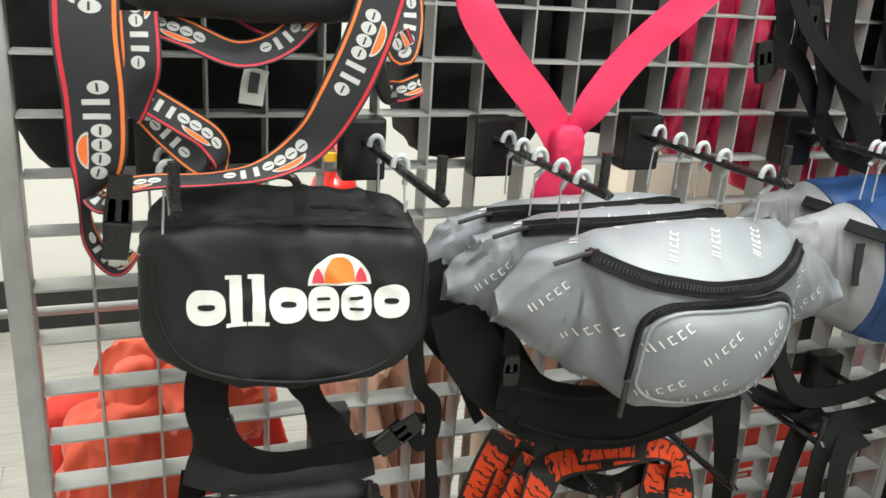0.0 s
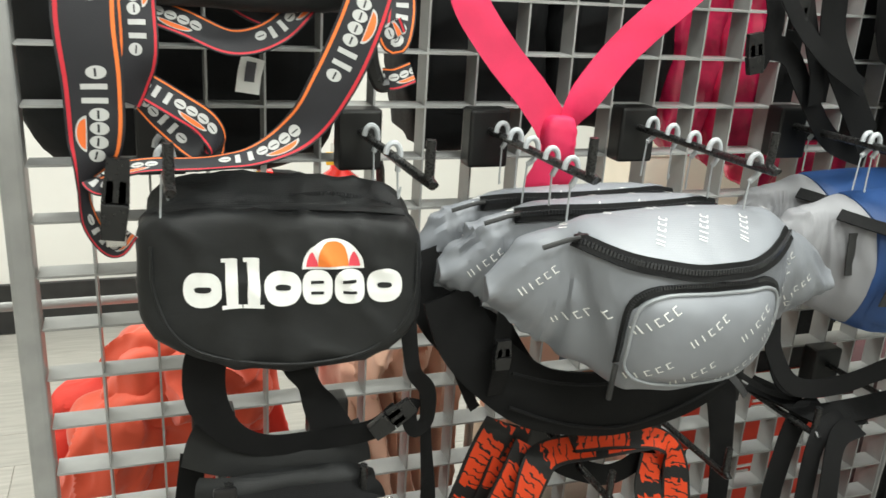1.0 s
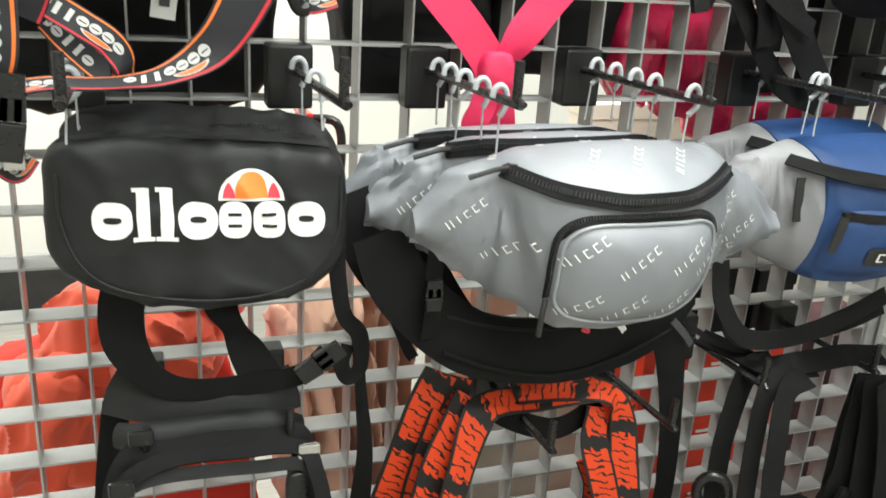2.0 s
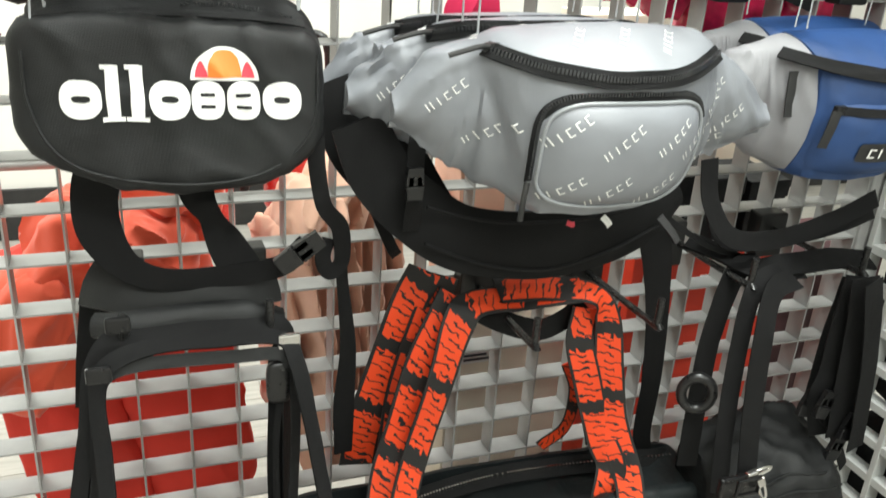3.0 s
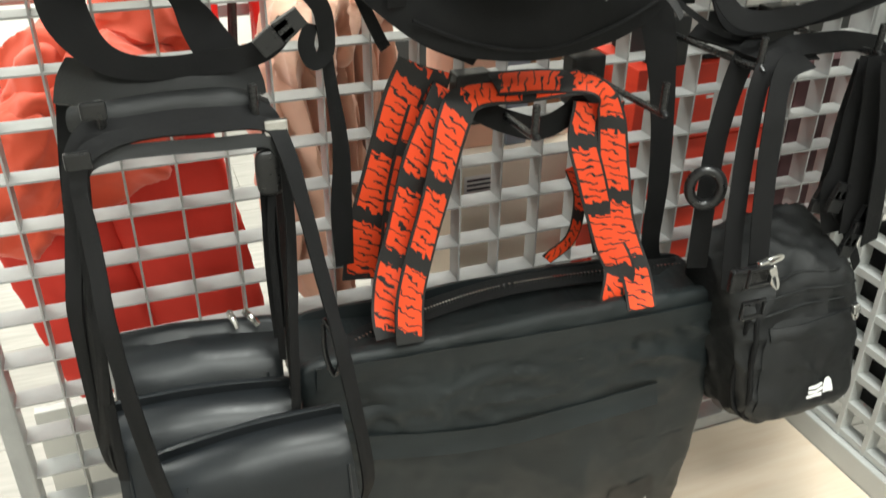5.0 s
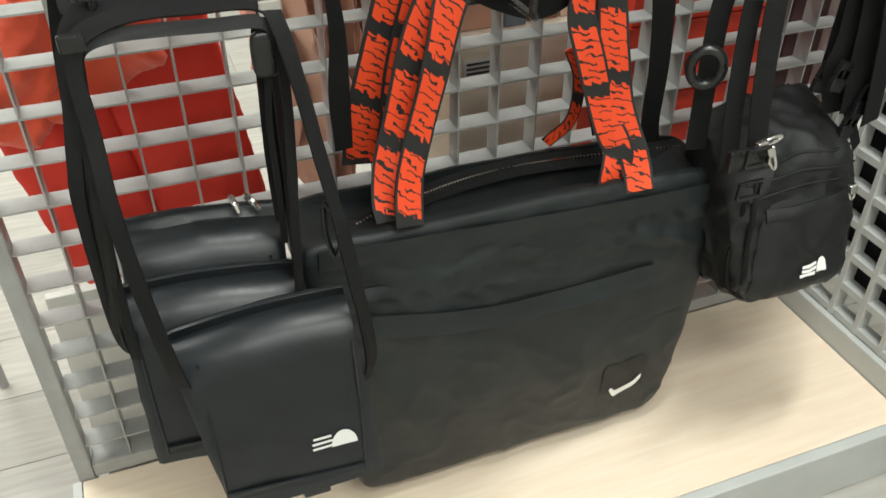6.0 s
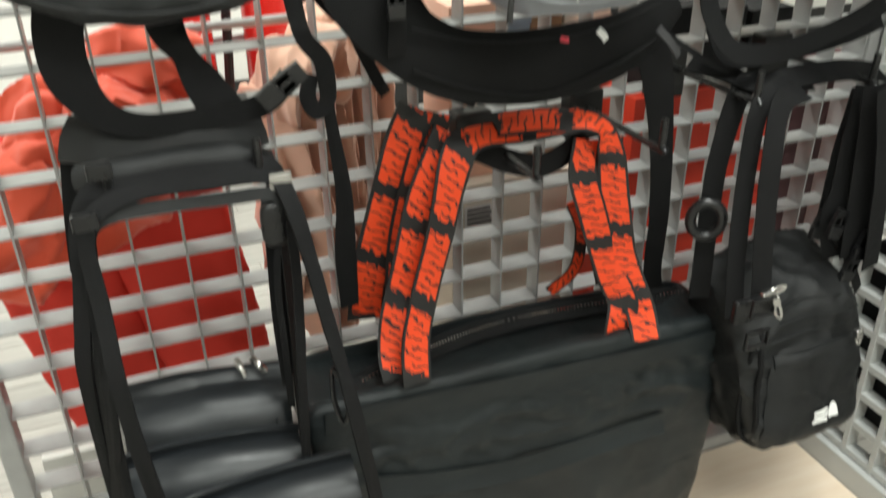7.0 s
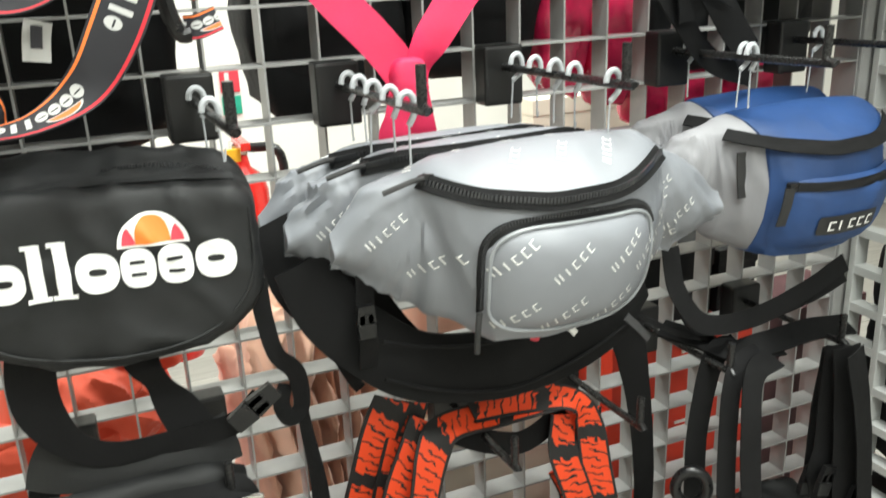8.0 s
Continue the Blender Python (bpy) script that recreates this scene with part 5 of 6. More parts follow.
    part("strap_buckle", box((bz[0] - 0.03, bz[1] - 0.004, bz[2] - 0.02), (bz[0] + 0.03, bz[1] + 0.006, bz[2] + 0.014), 0.004), PLASTIC, t, "black plastic strap buckle", smooth=False)


upright_bag()


# ---- loose straps hanging on the side panel ----
def strap_bunch():
    t = thing("strap_bunch", "bunch of black webbing straps with plastic buckles", "straps", (1.27, -0.2, 0.6))
    runs = (
        [(1.076, -0.220, 0.963), (1.073, -0.220, 0.895), (1.074, -0.220, 0.810), (1.066, -0.220, 0.766), (1.089, -0.220, 0.697)],
        [(1.068, -0.240, 0.971), (1.081, -0.240, 0.886), (1.091, -0.240, 0.790), (1.101, -0.240, 0.706)],
        [(1.085, -0.200, 0.952), (1.077, -0.200, 0.879), (1.075, -0.200, 0.809), (1.074, -0.200, 0.755)],
        [(1.061, -0.260, 0.974), (1.088, -0.260, 0.876), (1.108, -0.260, 0.770), (1.117, -0.260, 0.695)],
        [(1.080, -0.220, 0.736), (1.111, -0.220, 0.702), (1.144, -0.220, 0.647), (1.156, -0.220, 0.625)])
    for k, pts in enumerate(runs):
        part("strap", ribbon(pts, (0.034, 0.04, 0.03, 0.036, 0.02)[k], [(-.4 + .2 * k, -1, 0)] * len(pts)), WEB, t, "black webbing strap")
    for at in [(1.063, -0.235, 0.765), (1.102, -0.240, 0.686), (1.105, -0.250, 0.729), (1.058, -0.210, 0.753)]:
        buckle("buckle", at, (0.3, 0, 1), t, 0.026, 0.045)


strap_bunch()


# ---- printed strap bundle at the upper left ----
def strap_bundle():
    t = thing("waist_bag", "black waist bag with striped logo straps hanging down", "waist bag", (0.17, -0.15, 1.5))
    bm = soft((0.17, -0.12, 1.565), (0.27, 0.1, 0.16), 5, 14, None, 0.003, 9, 51.0)
    part("body", bm, NYLON, t)
    F = (0, -1, 0.1)
    runs = (
        ([(0.021, -0.200, 1.529), (0.019, -0.210, 1.477), (0.022, -0.215, 1.424), (0.020, -0.215, 1.371), (0.008, -0.210, 1.336), (0.012, -0.205, 1.298), (0.029, -0.200, 1.274), (0.043, -0.200, 1.289)], 0.052, [F]*4+[(.9,-1,0)]+[(.3,-1,.4)]*3, [.052,.052,.050,.044,.014,.016,.02,.02]),
        ([(0.273, -0.200, 1.537), (0.254, -0.210, 1.484), (0.228, -0.215, 1.429), (0.200, -0.215, 1.388), (0.160, -0.215, 1.363), (0.116, -0.210, 1.354), (0.064, -0.210, 1.353), (0.026, -0.200, 1.345)], 0.044, [F,F,F,(.2,-1,.4),(0,-1,1.2),(0,-.8,1.5),(0,-.8,1.2),(0,-1,.8)], [.044,.044,.044,.036,.024,.018,.018,.018]),
        ([(0.060, -0.170, 1.493), (0.060, -0.180, 1.451), (0.053, -0.180, 1.422), (0.045, -0.180, 1.405)], 0.034, [F,F,(.5,-1,0),(.5,-1,0)], None),
        ([(0.064, -0.170, 1.418), (0.091, -0.180, 1.402), (0.116, -0.180, 1.384), (0.126, -0.175, 1.361), (0.111, -0.160, 1.355), (0.082, -0.150, 1.380), (0.064, -0.150, 1.401)], 0.026, [F,(0,-1,.3),(0,-1,.3),(.8,-.8,.2),(0,-1,.5),F,F], None),
        ([(0.063, -0.140, 1.485), (0.100, -0.150, 1.473), (0.145, -0.150, 1.456), (0.186, -0.150, 1.468), (0.220, -0.140, 1.501), (0.236, -0.140, 1.527)], 0.028, [(0,-1,.7)]*6, None),
        ([(0.138, -0.130, 1.507), (0.163, -0.130, 1.488), (0.200, -0.130, 1.479), (0.224, -0.120, 1.505)], 0.026, [(0,-1,.4)]*4, None),
        ([(0.020, -0.200, 1.345), (0.015, -0.210, 1.341), (0.024, -0.215, 1.336), (0.038, -0.210, 1.345), (0.034, -0.200, 1.353)], 0.018, [(0,-1,.8)]*5, None))
    for k, (pts, w, n, taper) in enumerate(runs):
        if k in (1, 2):
            pts, n, taper = pts[::-1], n[::-1], taper and taper[::-1]
        part("strap", ribbon(pts, w, n, 0.002, taper=taper), STRIPEWEB, t, "black strap with orange and red edges and white print")
    buckle("buckle", (0.034, -0.222, 1.326), (0.12, 0, 1), t, 0.024, 0.075)
    part("buckle_clasp", box(*((0.023, -0.215, 1.279), (0.041, -0.205, 1.295)), 0.002), NICKEL, t, "pale metal clasp", smooth=False)
    part("strap", ribbon([(0.312, -0.130, 1.525), (0.313, -0.140, 1.489), (0.305, -0.150, 1.462), (0.296, -0.150, 1.478)], 0.03, [F]*4), STRIPEWEB, t, "black strap with orange and red edges and white print")
    part("strap", ribbon([(0.290, -0.160, 1.425), (0.302, -0.165, 1.426), (0.321, -0.160, 1.432)], 0.022, [(0,-1,.1)]*3), STRIPEWEB, t, "short striped strap end")
    part("strap_slider", tube([(0.275, -0.160, 1.468), (0.277, -0.165, 1.442), (0.285, -0.165, 1.421), (0.294, -0.165, 1.420)], 0.0075, 5, 8), PLASTIC, t, "black plastic slider")
    part("label_tag", ribbon([(0.170, -0.100, 1.436), (0.166, -0.100, 1.420), (0.163, -0.100, 1.400)], 0.024), PAPER, t, "white care label")
    part("label_print", ribbon([(0.168, -0.102, 1.432), (0.166, -0.102, 1.420), (0.165, -0.102, 1.412)], 0.01), INK, t, "dark print on the care label")


strap_bundle()


# ---- pink strap tied over a hook ----
def pink_strap():
    t = thing("pink_strap", "wide pink webbing strap knotted over a hook", "strap", (0.5, -0.08, 1.3))
    part("left_run", ribbon([(0.404, -0.060, 1.531), (0.417, -0.065, 1.494), (0.453, -0.075, 1.443), (0.496, -0.085, 1.394), (0.524, -0.090, 1.352), (0.534, -0.090, 1.307), (0.545, -0.080, 1.261)], 0.043, [(.4,-1,0)]+[(-.1,-1,.1)]*5+[(0,-1,0)]), PINK, t)
    part("right_run", ribbon([(0.749, -0.050, 1.555), (0.692, -0.060, 1.513), (0.617, -0.070, 1.453), (0.568, -0.080, 1.400), (0.546, -0.085, 1.372), (0.536, -0.085, 1.346)], 0.043, [(.1,-1,.2)]*4+[(.5,-1,0)]*2), PINK, t)
    part("knot", soft((0.526, -0.095, 1.348), (0.042, 0.03, 0.055), 3, 12, None, 0.0015, 22, 61.0), PINK, t)
    part("tail", ribbon([(0.517, -0.100, 1.338), (0.510, -0.100, 1.310), (0.504, -0.095, 1.288), (0.521, -0.090, 1.258)], 0.03, [(-.3,-1,.1)]*4), PINK, t)


pink_strap()


# more loose tails on the coated shoulder bags
for pts, w in (([(0.078, -0.215, 0.545), (0.066, -0.262, 0.63)] + [(0.066, -0.260, 0.756), (0.079, -0.250, 0.830), (0.090, -0.235, 0.897), (0.097, -0.225, 0.952)], 0.010), ([(0.078, -0.215, 0.545), (0.066, -0.262, 0.63)] + [(0.084, -0.300, 0.768), (0.087, -0.280, 0.834), (0.091, -0.260, 0.898), (0.096, -0.240, 0.947)], 0.012),
               ([(0.266, -0.260, 0.706), (0.268, -0.250, 0.790), (0.270, -0.240, 0.854), (0.279, -0.230, 0.922)], 0.008), ([(0.078, -0.215, 0.545), (0.066, -0.262, 0.63)] + [(0.063, -0.240, 0.785), (0.070, -0.220, 0.840), (0.085, -0.210, 0.910)], 0.014)):
    part("strap", ribbon(pts, w, [(-.6, -1, 0)] * len(pts)), WEB, shoulder_rear, "thin black strap tail")
part("strap_adjuster", soft((0.275, -0.235, 0.925), (0.028, 0.012, 0.05), 4, 6, None, 0.0, 9, 1.0), PLASTIC, shoulder_rear, "black plastic strap adjuster")

tag = thing("security_tag", "grey plastic security tag lying on the plinth", "security tag", (0.33, -0.33, BASE))
bm = box((-0.022, -0.012, 0.0), (0.022, 0.012, 0.012), 0.004)
for v in bm.verts:
    v.co.x *= 1.0 - 0.25 * (v.co.y > 0)
part("shell", turned(bm, Matrix.Translation((0.321, -0.335, 0.344)[:2] + (BASE + 0.001,)) @ pose(0, 0, 0, 0, 0, 30)), GREYPLAIN, tag, "grey plastic shell")

# ---- goods and things behind the grid ----
def backpack(x0, x1, z0, z1, y0, y1, seed, label, seams=True):
    cx, cy, cz = (x0 + x1) / 2, (y0 + y1) / 2, (z0 + z1) / 2
    t = thing("backpack", label, "backpack", (cx, cy, z0), "backpacks behind the grid")
    bm = soft((cx, cy, cz), (x1 - x0, y1 - y0, z1 - z0), 6, 16, lambda x, y, z: (x * (1 - 0.1 * max(0, -z - 0.6)), y, z), 0.006, 7, seed)
    tree = tree_of(bm)
    part("body", bm, BLACKCLOTH, t)
    if seams:
        part("front_pocket", blob(tree, cx, z0 + (z1 - z0) * 0.35, (x1 - x0) * 0.7, (z1 - z0) * 0.45, 6, 0.002, 4, 32, 0, 0.012), BLACKCLOTH, t, "black front pocket")
    return t, tree


backpack(-0.085, 0.31, 1.262, 1.75, 0.10, 0.26, 71.0, "black backpack hanging behind the grid")
bp2, btree = backpack(0.395, 0.60, 1.285, 1.75, 0.085, 0.24, 73.0, "black backpack with white emblem behind the grid")
bp3, btree3 = backpack(0.605, 0.80, 1.315, 1.75, 0.08, 0.24, 75.0, "black sports backpack with small white lettering")
part("lettering", bars(btree3, [(0.665 + 0.0045 * k, 1.477, 0.0026, 0.008, 0.0) for k in range(8)], 0.002, 1), WHITEPRINT, bp3, "small white lettering bars")
part("tick", bars(btree3, [(0.672, 1.503, 0.026, 0.004, 0.45), (0.662, 1.499, 0.006, 0.004, -0.4)], 0.003, 1), WHITEPRINT, bp3, "white tick emblem")
backpack(0.955, 1.30, 1.30, 1.75, 0.06, 0.22, 77.0, "black backpack hanging behind the grid")
backpack(1.02, 1.28, 1.43, 1.8, -0.16, -0.02, 79.0, "black bag hanging on the grid", False)

# black bodies added beyond the side panel so that its openings look dark
for k, (z0, z1, y0, y1) in enumerate(((0.20, 0.60, -0.34, -0.03), (0.63, 1.05, -0.33, -0.02), (1.08, 1.56, -0.35, -0.03), (0.22, 0.62, -0.58, -0.35))):
    backpack(1.352, 1.50, z0, z1, y0, y1, 120.0 + 3 * k, "black bag body added beyond the side panel openings", False)

loose_straps = thing("hanging_straps", "black webbing straps and buckles hanging on the grid", "straps", (0.95, -0.08, 1.5))
for pts, w in (([(0.790, -0.100, 1.546), (0.807, -0.100, 1.494), (0.799, -0.100, 1.460), (0.791, -0.100, 1.439)], 0.03), ([(0.798, -0.090, 1.462), (0.844, -0.090, 1.453), (0.884, -0.090, 1.403), (0.949, -0.080, 1.339), (1.028, -0.070, 1.311)], 0.032),
               ([(0.837, -0.100, 1.549), (0.861, -0.100, 1.489), (0.885, -0.100, 1.433), (0.893, -0.100, 1.390)], 0.028), ([(0.785, -0.120, 1.547), (0.824, -0.120, 1.497), (0.880, -0.120, 1.451), (0.956, -0.110, 1.414)], 0.024),
               ([(0.889, -0.100, 1.551), (0.901, -0.100, 1.476), (0.936, -0.100, 1.419), (1.004, -0.090, 1.341)], 0.05)):
    part("strap", ribbon(pts, w, [(0.2, -1, 0.1)] * len(pts)), WEB, loose_straps, "black webbing strap")
buckle("buckle", (0.776, -0.110, 1.454), (-0.2, 0, 1), loose_straps, 0.024, 0.05)
buckle("buckle", (0.828, -0.115, 1.503), (0.1, 0, 1), loose_straps, 0.022, 0.04)


def film_pack(x, z0, z1, w, seed):
    t = thing("wrapped_garment", "pink garment in shiny plastic film behind the grid", "garment", (x, 0.12, z0), "wrapped pink garments")
    bm = soft((x, 0.13, (z0 + z1) / 2), (w, 0.07, z1 - z0), 5, 14, lambda a, b, c: (a * (1 - 0.12 * max(0, -c)), b, c), 0.007, 11, seed)
    part("film", bm, PINKFILM, t)


film_pack(0.845, 1.275, 1.62, 0.085, 81.0)
film_pack(0.925, 1.255, 1.62, 0.085, 83.0)
film_pack(1.005, 1.22, 1.60, 0.085, 85.0)
film_pack(1.09, 1.20, 1.35, 0.10, 87.0)
film_pack(1.19, 1.19, 1.34, 0.11, 88.0)


rail = thing("clothes_rail", "thin steel clothes rail on posts behind the grid", "clothes rail", (0.25, 0.42, 0.0))
part("tube", tube([(-0.25, 0.42, 0.97), (0.25, 0.42, 0.97), (0.66, 0.42, 0.97)], 0.008, 2, 10), SILVER, rail, "steel rail tube")
for x in (-0.25, 0.66):
    part("leg", tube([(x, 0.42, 0.0), (x, 0.42, 0.5), (x, 0.42, 0.97)], 0.009, 2, 10), SILVER, rail, "steel rail leg")


def cloth(at, size, seed, turn=(0, 0, 0), folds=0.0, pleats=7, power=5, crease=0.010, scale=8):
    def form(x, y, z):
        return x, y + folds * math.sin(x * pleats + 1.5 * math.sin(z * 2 + seed)) * (1.1 - 0.4 * z), z
    return turned(soft(at, size, power, 30, form, crease, scale, seed), about(at, *turn))


def hoodie(x, y, z, label, seed, lean):
    """A fleece hoodie hanging sideways: body, hood and sleeve, each with its folds."""
    t = thing("hooded_sweatshirt", label, "hoodie", (x, y, z - 0.1), "hoodies behind the grid")
    part("body", cloth((x, y, z - 0.02), (0.26, 0.14, 0.22), seed, (0, lean, 0), 0.25, 4, 3.2), ORANGECLOTH, t)
    part("hood", cloth((x + 0.09, y - 0.02, z + 0.085), (0.17, 0.13, 0.12), seed + 1, (0, -lean, 0), 0.2, 5, 2.6), ORANGECLOTH, t, "gathered hood")
    part("sleeve", cloth((x - 0.09, y - 0.05, z - 0.05), (0.13, 0.09, 0.24), seed + 2, (0, 24, 0), 0.2, 5, 2.8), ORANGECLOTH, t, "hanging sleeve")


hoodie(0.115, 0.36, 0.86, "coral red fleece hoodie hanging behind the grid", 91.0, -8)
hoodie(0.065, 0.30, 0.79, "crumpled coral red fleece hoodie behind the grid", 96.0, -16)
t = thing("red_trousers", "deep red cotton trousers hanging behind the grid", "trousers", (0.1, 0.4, 0.3), "garments behind the grid")
part("waistband", cloth((0.075, 0.40, 0.79), (0.36, 0.11, 0.12), 99.0, (0, -10, 0), 0.1, 3, 6, 0.006), REDCLOTH, t)
part("leg", cloth((0.012, 0.39, 0.52), (0.19, 0.12, 0.54), 93.0, (0, -10, 0), 0.10, 3, 7, 0.005, 6), REDCLOTH, t)
part("leg", cloth((0.200, 0.40, 0.56), (0.21, 0.12, 0.52), 94.0, (0, -9, 0), 0.10, 3, 7, 0.005, 6), REDCLOTH, t)
for k in range(4):
    x, y, z = 0.395 + 0.05 * k, 0.30 + 0.05 * k, 0.66 + 0.02 * k
    t = thing("hooded_sweatshirt", "peach fleece hoodie on a rail behind the grid", "hoodie", (x, y, z - 0.26), "hoodies behind the grid")
    part("body", cloth((x, y, z), (0.07, 0.2, 0.48), 105.0 + k, (0, -4 + 2 * k, 12), 0.35, 6, 4, 0.007), PEACH, t)
    part("hood", cloth((x + 0.02, y - 0.03, z + 0.25), (0.10, 0.17, 0.12), 115.0 + k, (0, 10, 0), 0.25, 6, 3, 0.008), PEACH, t, "gathered hood")


def carton(lo, hi, material, label, print_mat=None, lines=0):
    c = [(a + b) / 2 for a, b in zip(lo, hi)]
    t = thing("carton", label, "box", (c[0], c[1], lo[2]), "cartons behind the grid")
    part("case", box(lo, hi, 0.003), material, t, smooth=False)
    part("lid", box((lo[0] - 0.002, lo[1] - 0.002, hi[2] - 0.03), (hi[0] + 0.002, hi[1] + 0.002, hi[2] + 0.003), 0.002), material, t, "overlapping lid", smooth=False)
    for k in range(lines):
        z = hi[2] - 0.05 - k * 0.012
        part("print_line", box((c[0] - 0.02, lo[1] - 0.0035, z), (c[0] + 0.02 - 0.01 * (k % 2), lo[1] - 0.001, z + 0.005)), print_mat, t, "dark printed line", smooth=False)
    return t


# cartons in the middle and on the right
carton((0.69, 0.30, 0.0), (0.945, 0.48, 0.655), CREAM, "cream cardboard box with a printed label", INK, 0)
label = thing("box_label", "white label with dark print on the cream box", "label", (0.745, 0.297, 0.55))
part("slip", box(*((0.714, 0.295, 0.571), (0.779, 0.296, 0.617))), PAPER, label, smooth=False)
for k in range(4):
    z = 0.578 + 0.0095 * k
    part("print_bar", box((0.719, 0.2925, z), (0.774 - 0.008 * (k % 2), 0.2945, z + 0.0042)), INK, label, "dark printed bar", smooth=False)
carton((0.70, 0.33, 0.659), (0.80, 0.47, 0.98), PEACH, "pale peach carton standing upright")
carton((0.806, 0.32, 0.659), (0.85, 0.47, 0.97), GREYBLUE, "grey-blue carton standing upright")
carton((0.856, 0.33, 0.659), (0.92, 0.47, 0.98), BROWN, "brown cardboard carton standing upright")
carton((0.926, 0.33, 0.659), (0.943, 0.47, 0.95), CREAM, "cream carton standing upright")
for k in range(6):
    z = k * 0.141
    carton((0.955 + 0.008 * (k % 2), 0.14, z), (1.285 + 0.008 * (k % 2), 0.29, z + 0.1365), REDBOX, "orange-red shoe box in a stack", WHITEPRINT, 2)
for k in range(3):
    carton((0.99 + 0.1 * k, 0.15, 0.8465), (1.075 + 0.1 * k, 0.28, 0.985 - 0.01 * k), BLACKCLOTH, "black carton on the stack of shoe boxes")
carton((1.31, 0.14, 0.0), (1.55, 0.29, 0.82), MAROON, "dark maroon carton behind the grid")
carton((1.02, 0.52, 0.0), (1.6, 0.62, 1.2), CREAM, "cream cardboard display box behind the grid")


def extinguisher(x, y, z, h, r, labelled):
    t = thing("fire_extinguisher", "red fire extinguisher hung on the white wall", "fire extinguisher", (x, y, z), "fire extinguishers")
    prof = [(0.0, 0.0), (r * 0.9, 0.0), (r, 0.015), (r, h - r), (r * 0.85, h - r * 0.45), (r * 0.4, h - 0.005), (r * 0.3, h + 0.03), (0.0, h + 0.03)]
    bm = bmesh.new()
    rows = [[bm.verts.new((x + a * math.cos(u), y + a * math.sin(u), z + b)) for u in [2 * math.pi * k / 28 for k in range(28)]] for a, b in prof if a > 0]
    for p, q in zip(rows, rows[1:]):
        for k in range(28):
            bm.faces.new((p[k], p[(k + 1) % 28], q[(k + 1) % 28], q[k]))
    bm.faces.new(rows[0][::-1]), bm.faces.new(rows[-1])
    tank = part("cylinder", bm, EXTRED, t)
    valve = part("valve", box((x - 0.018, y - 0.02, z + h + 0.025), (x + 0.018, y + 0.03, z + h + 0.055), 0.005), NICKEL, t, "metal valve", smooth=False)
    part("handle", box((x - 0.01, y - 0.1, z + h + 0.05), (x + 0.012, y + 0.03, z + h + 0.068), 0.004), EXTRED, valve, "red squeeze handle", smooth=False)
    part("tag", box((x - 0.045, y - 0.06, z + h + 0.02), (x - 0.005, y - 0.05, z + h + 0.05), 0.002), YELLOW, t, "yellow inspection tag", smooth=False)
    part("hose", tube([(x + 0.02, y, z + h + 0.04), (x + 0.09, y - 0.03, z + h + 0.02), (x + r + 0.03, y - 0.03, z + h * 0.6), (x + r + 0.02, y - 0.02, z + h * 0.2)], 0.011, 6, 10), PLASTIC, t, "black rubber hose")
    if labelled:
        for k in range(9):
            zz = z + h * 0.78 - k * 0.032
            part("print_line", box((x - r * 0.5, y - r - 0.002, zz), (x + r * (0.5 - 0.15 * (k % 3)), y - r * 0.86, zz + 0.011)), PAPER, tank, "white printed line", smooth=False)


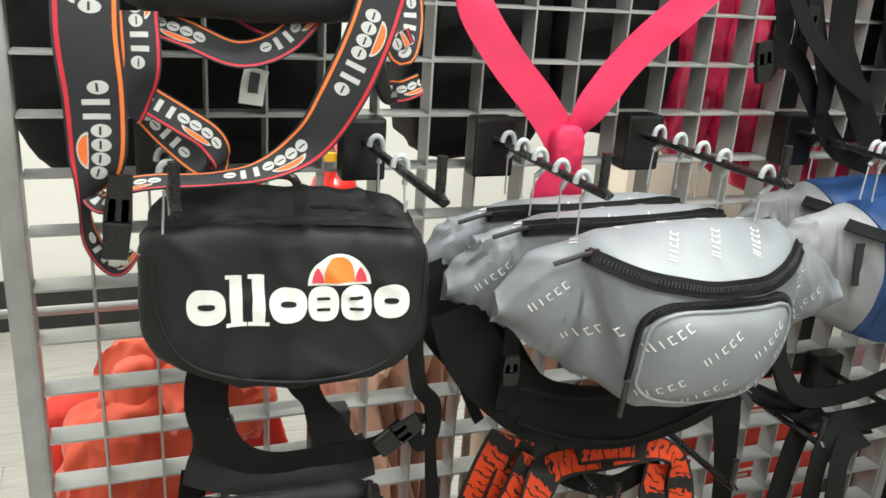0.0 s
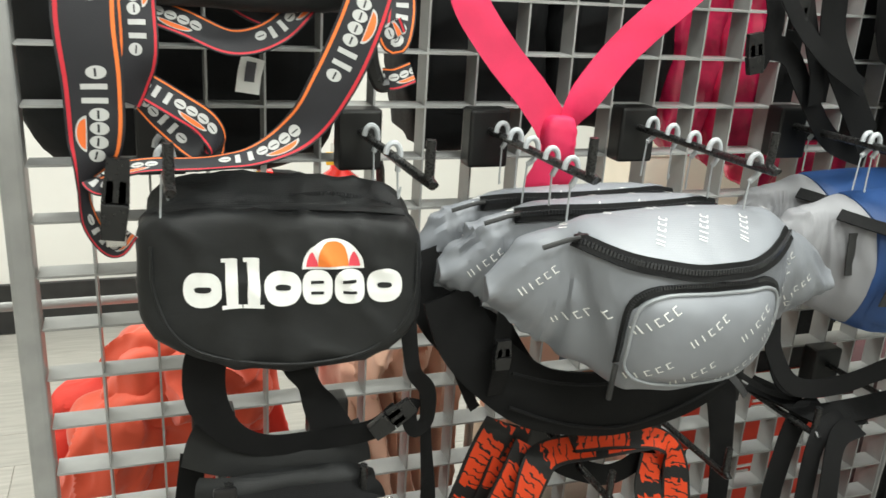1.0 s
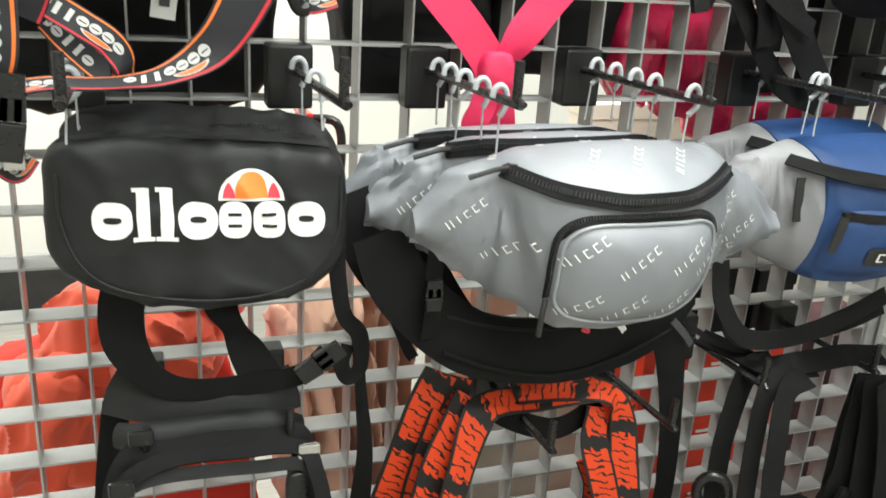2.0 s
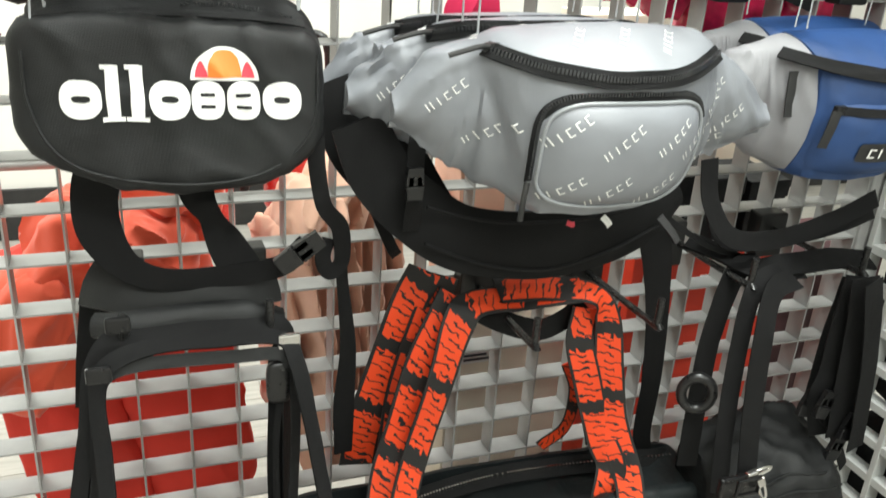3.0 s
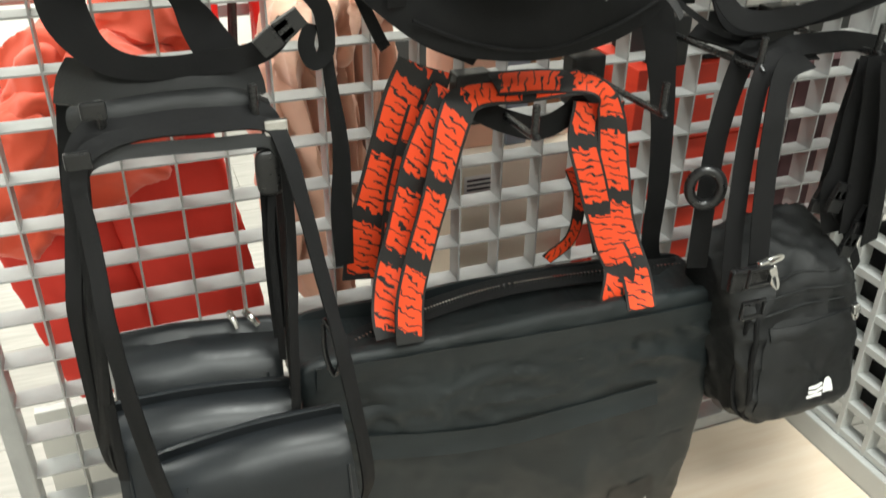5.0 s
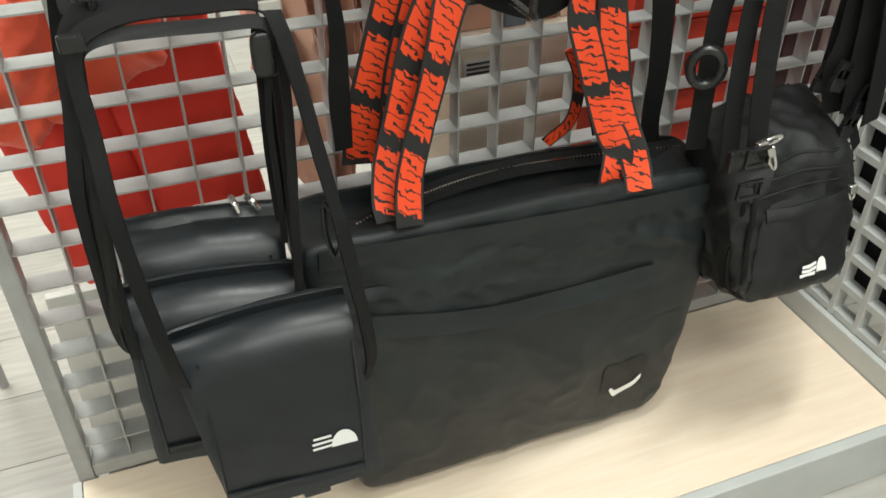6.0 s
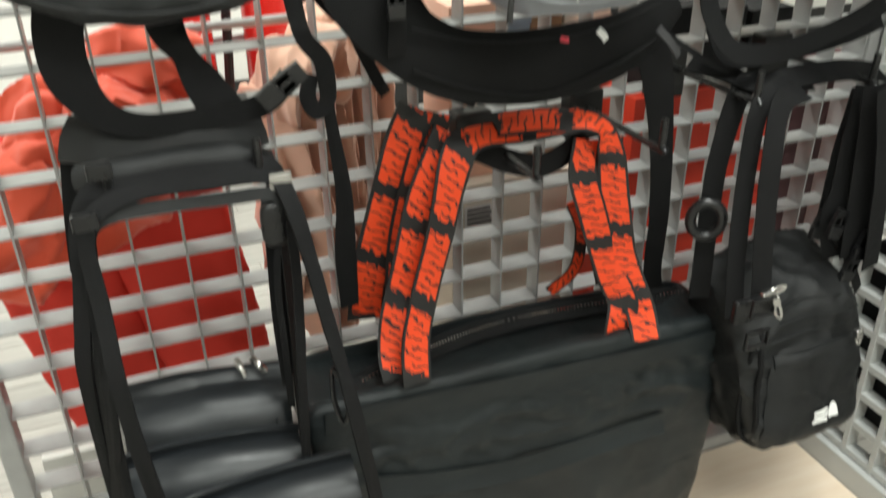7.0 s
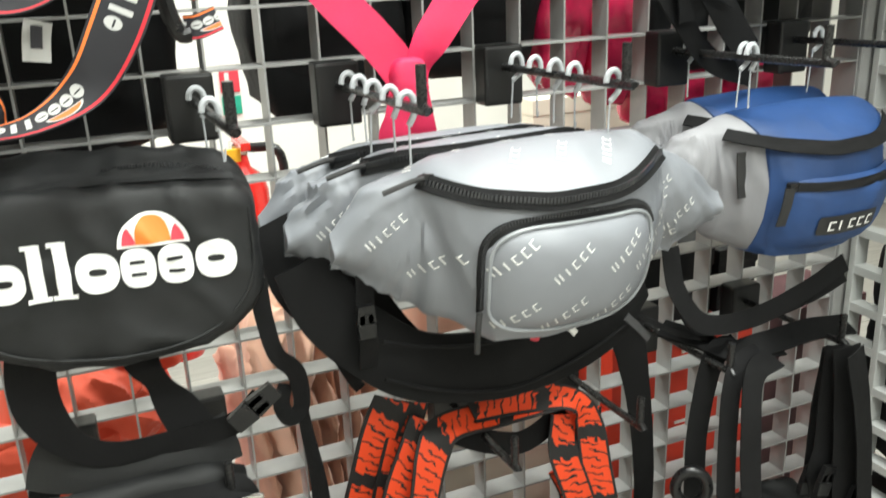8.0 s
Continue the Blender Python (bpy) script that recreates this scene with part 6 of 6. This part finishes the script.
EXT1 = (0.324, 1.000, 0.602)
EXT2 = (0.510, 1.000, 0.652)
extinguisher(EXT1[0], 1.0, EXT1[2], 0.39, 0.056, True)
extinguisher(EXT2[0], 1.0, EXT2[2], 0.39, 0.06, False)
S0, S1 = ((0.489, 1.050, 1.141), (0.541, 1.050, 1.291))
W, H = S1[0] - S0[0], S1[2] - S0[2]
sign = thing("safety_sign", "white, red and green safety sign on a steel stand", "sign", (S0[0], 1.05, 0.0))
part("board", box((S0[0], 1.05, S0[2]), (S1[0], 1.054, S1[2]), 0.001), PAPER, sign, "white sign board", smooth=False)
part("red_field", box((S0[0] + 0.1 * W, 1.046, S0[2] + 0.42 * H), (S1[0] - 0.06 * W, 1.0495, S0[2] + 0.75 * H), 0.001), REDPRINT, sign, "red field", smooth=False)
part("white_bar", box((S0[0] + 0.3 * W, 1.043, S0[2] + 0.45 * H), (S0[0] + 0.5 * W, 1.0455, S0[2] + 0.72 * H), 0.001), PAPER, sign, "white bar", smooth=False)
part("green_field", box((S0[0] + 0.1 * W, 1.046, S0[2] + 0.08 * H), (S1[0] - 0.06 * W, 1.0495, S0[2] + 0.36 * H), 0.001), GREEN, sign, "green field", smooth=False)
part("post", box((S0[0] + 0.4 * W, 1.056, 0.0), (S0[0] + 0.6 * W, 1.07, S1[2]), 0.002), SILVER, sign, "thin steel post", smooth=False)
part("bracket_bar", box((EXT1[0] - 0.05, 1.062, EXT2[2] + 0.1), (EXT2[0] + 0.05, 1.075, EXT2[2] + 0.13), 0.002), SILVER, sign, "steel bar that carries the extinguishers", smooth=False)
for k, (x, z) in enumerate(((-0.085, 1.56), (-0.055, 1.55), (-0.02, 1.57))):
    t = thing("paper_label", "white paper label hanging behind the grid", "label", (x, 0.09, z), "paper labels")
    part("slip", box((x - 0.009, 0.088, z - 0.07), (x + 0.009, 0.0885, z + 0.05)), PAPER, t, smooth=False)

# ---- floor planks, last ----
floor = solo("floor", box((-3.2, -3.2, -0.06), (4.6, 2.53, -0.004)), FLOORWOOD, "grey laminate plank shop floor", "floor", kind="structure")
plank_mesh = None
for i in range(-14, 17):
    for k in range(0, 6):
        y = i * 0.19
        x = -3.2 + k * 1.22 + (i % 3) * 0.4
        if not (-1.6 < y < 2.3) or x > 2.2:
            continue
        if plank_mesh is None:
            bm = box((0, 0, -0.004), (1.2185, 0.1885, 0.0), 0.0008, 1)
            plank_mesh = bpy.data.meshes.new("plank")
            bm.to_mesh(plank_mesh)
            bm.free()
            plank_mesh.materials.append(FLOORWOOD)
        ob = new("plank", plank_mesh)
        ob.location = (x, y, 0)
        ob.parent = floor
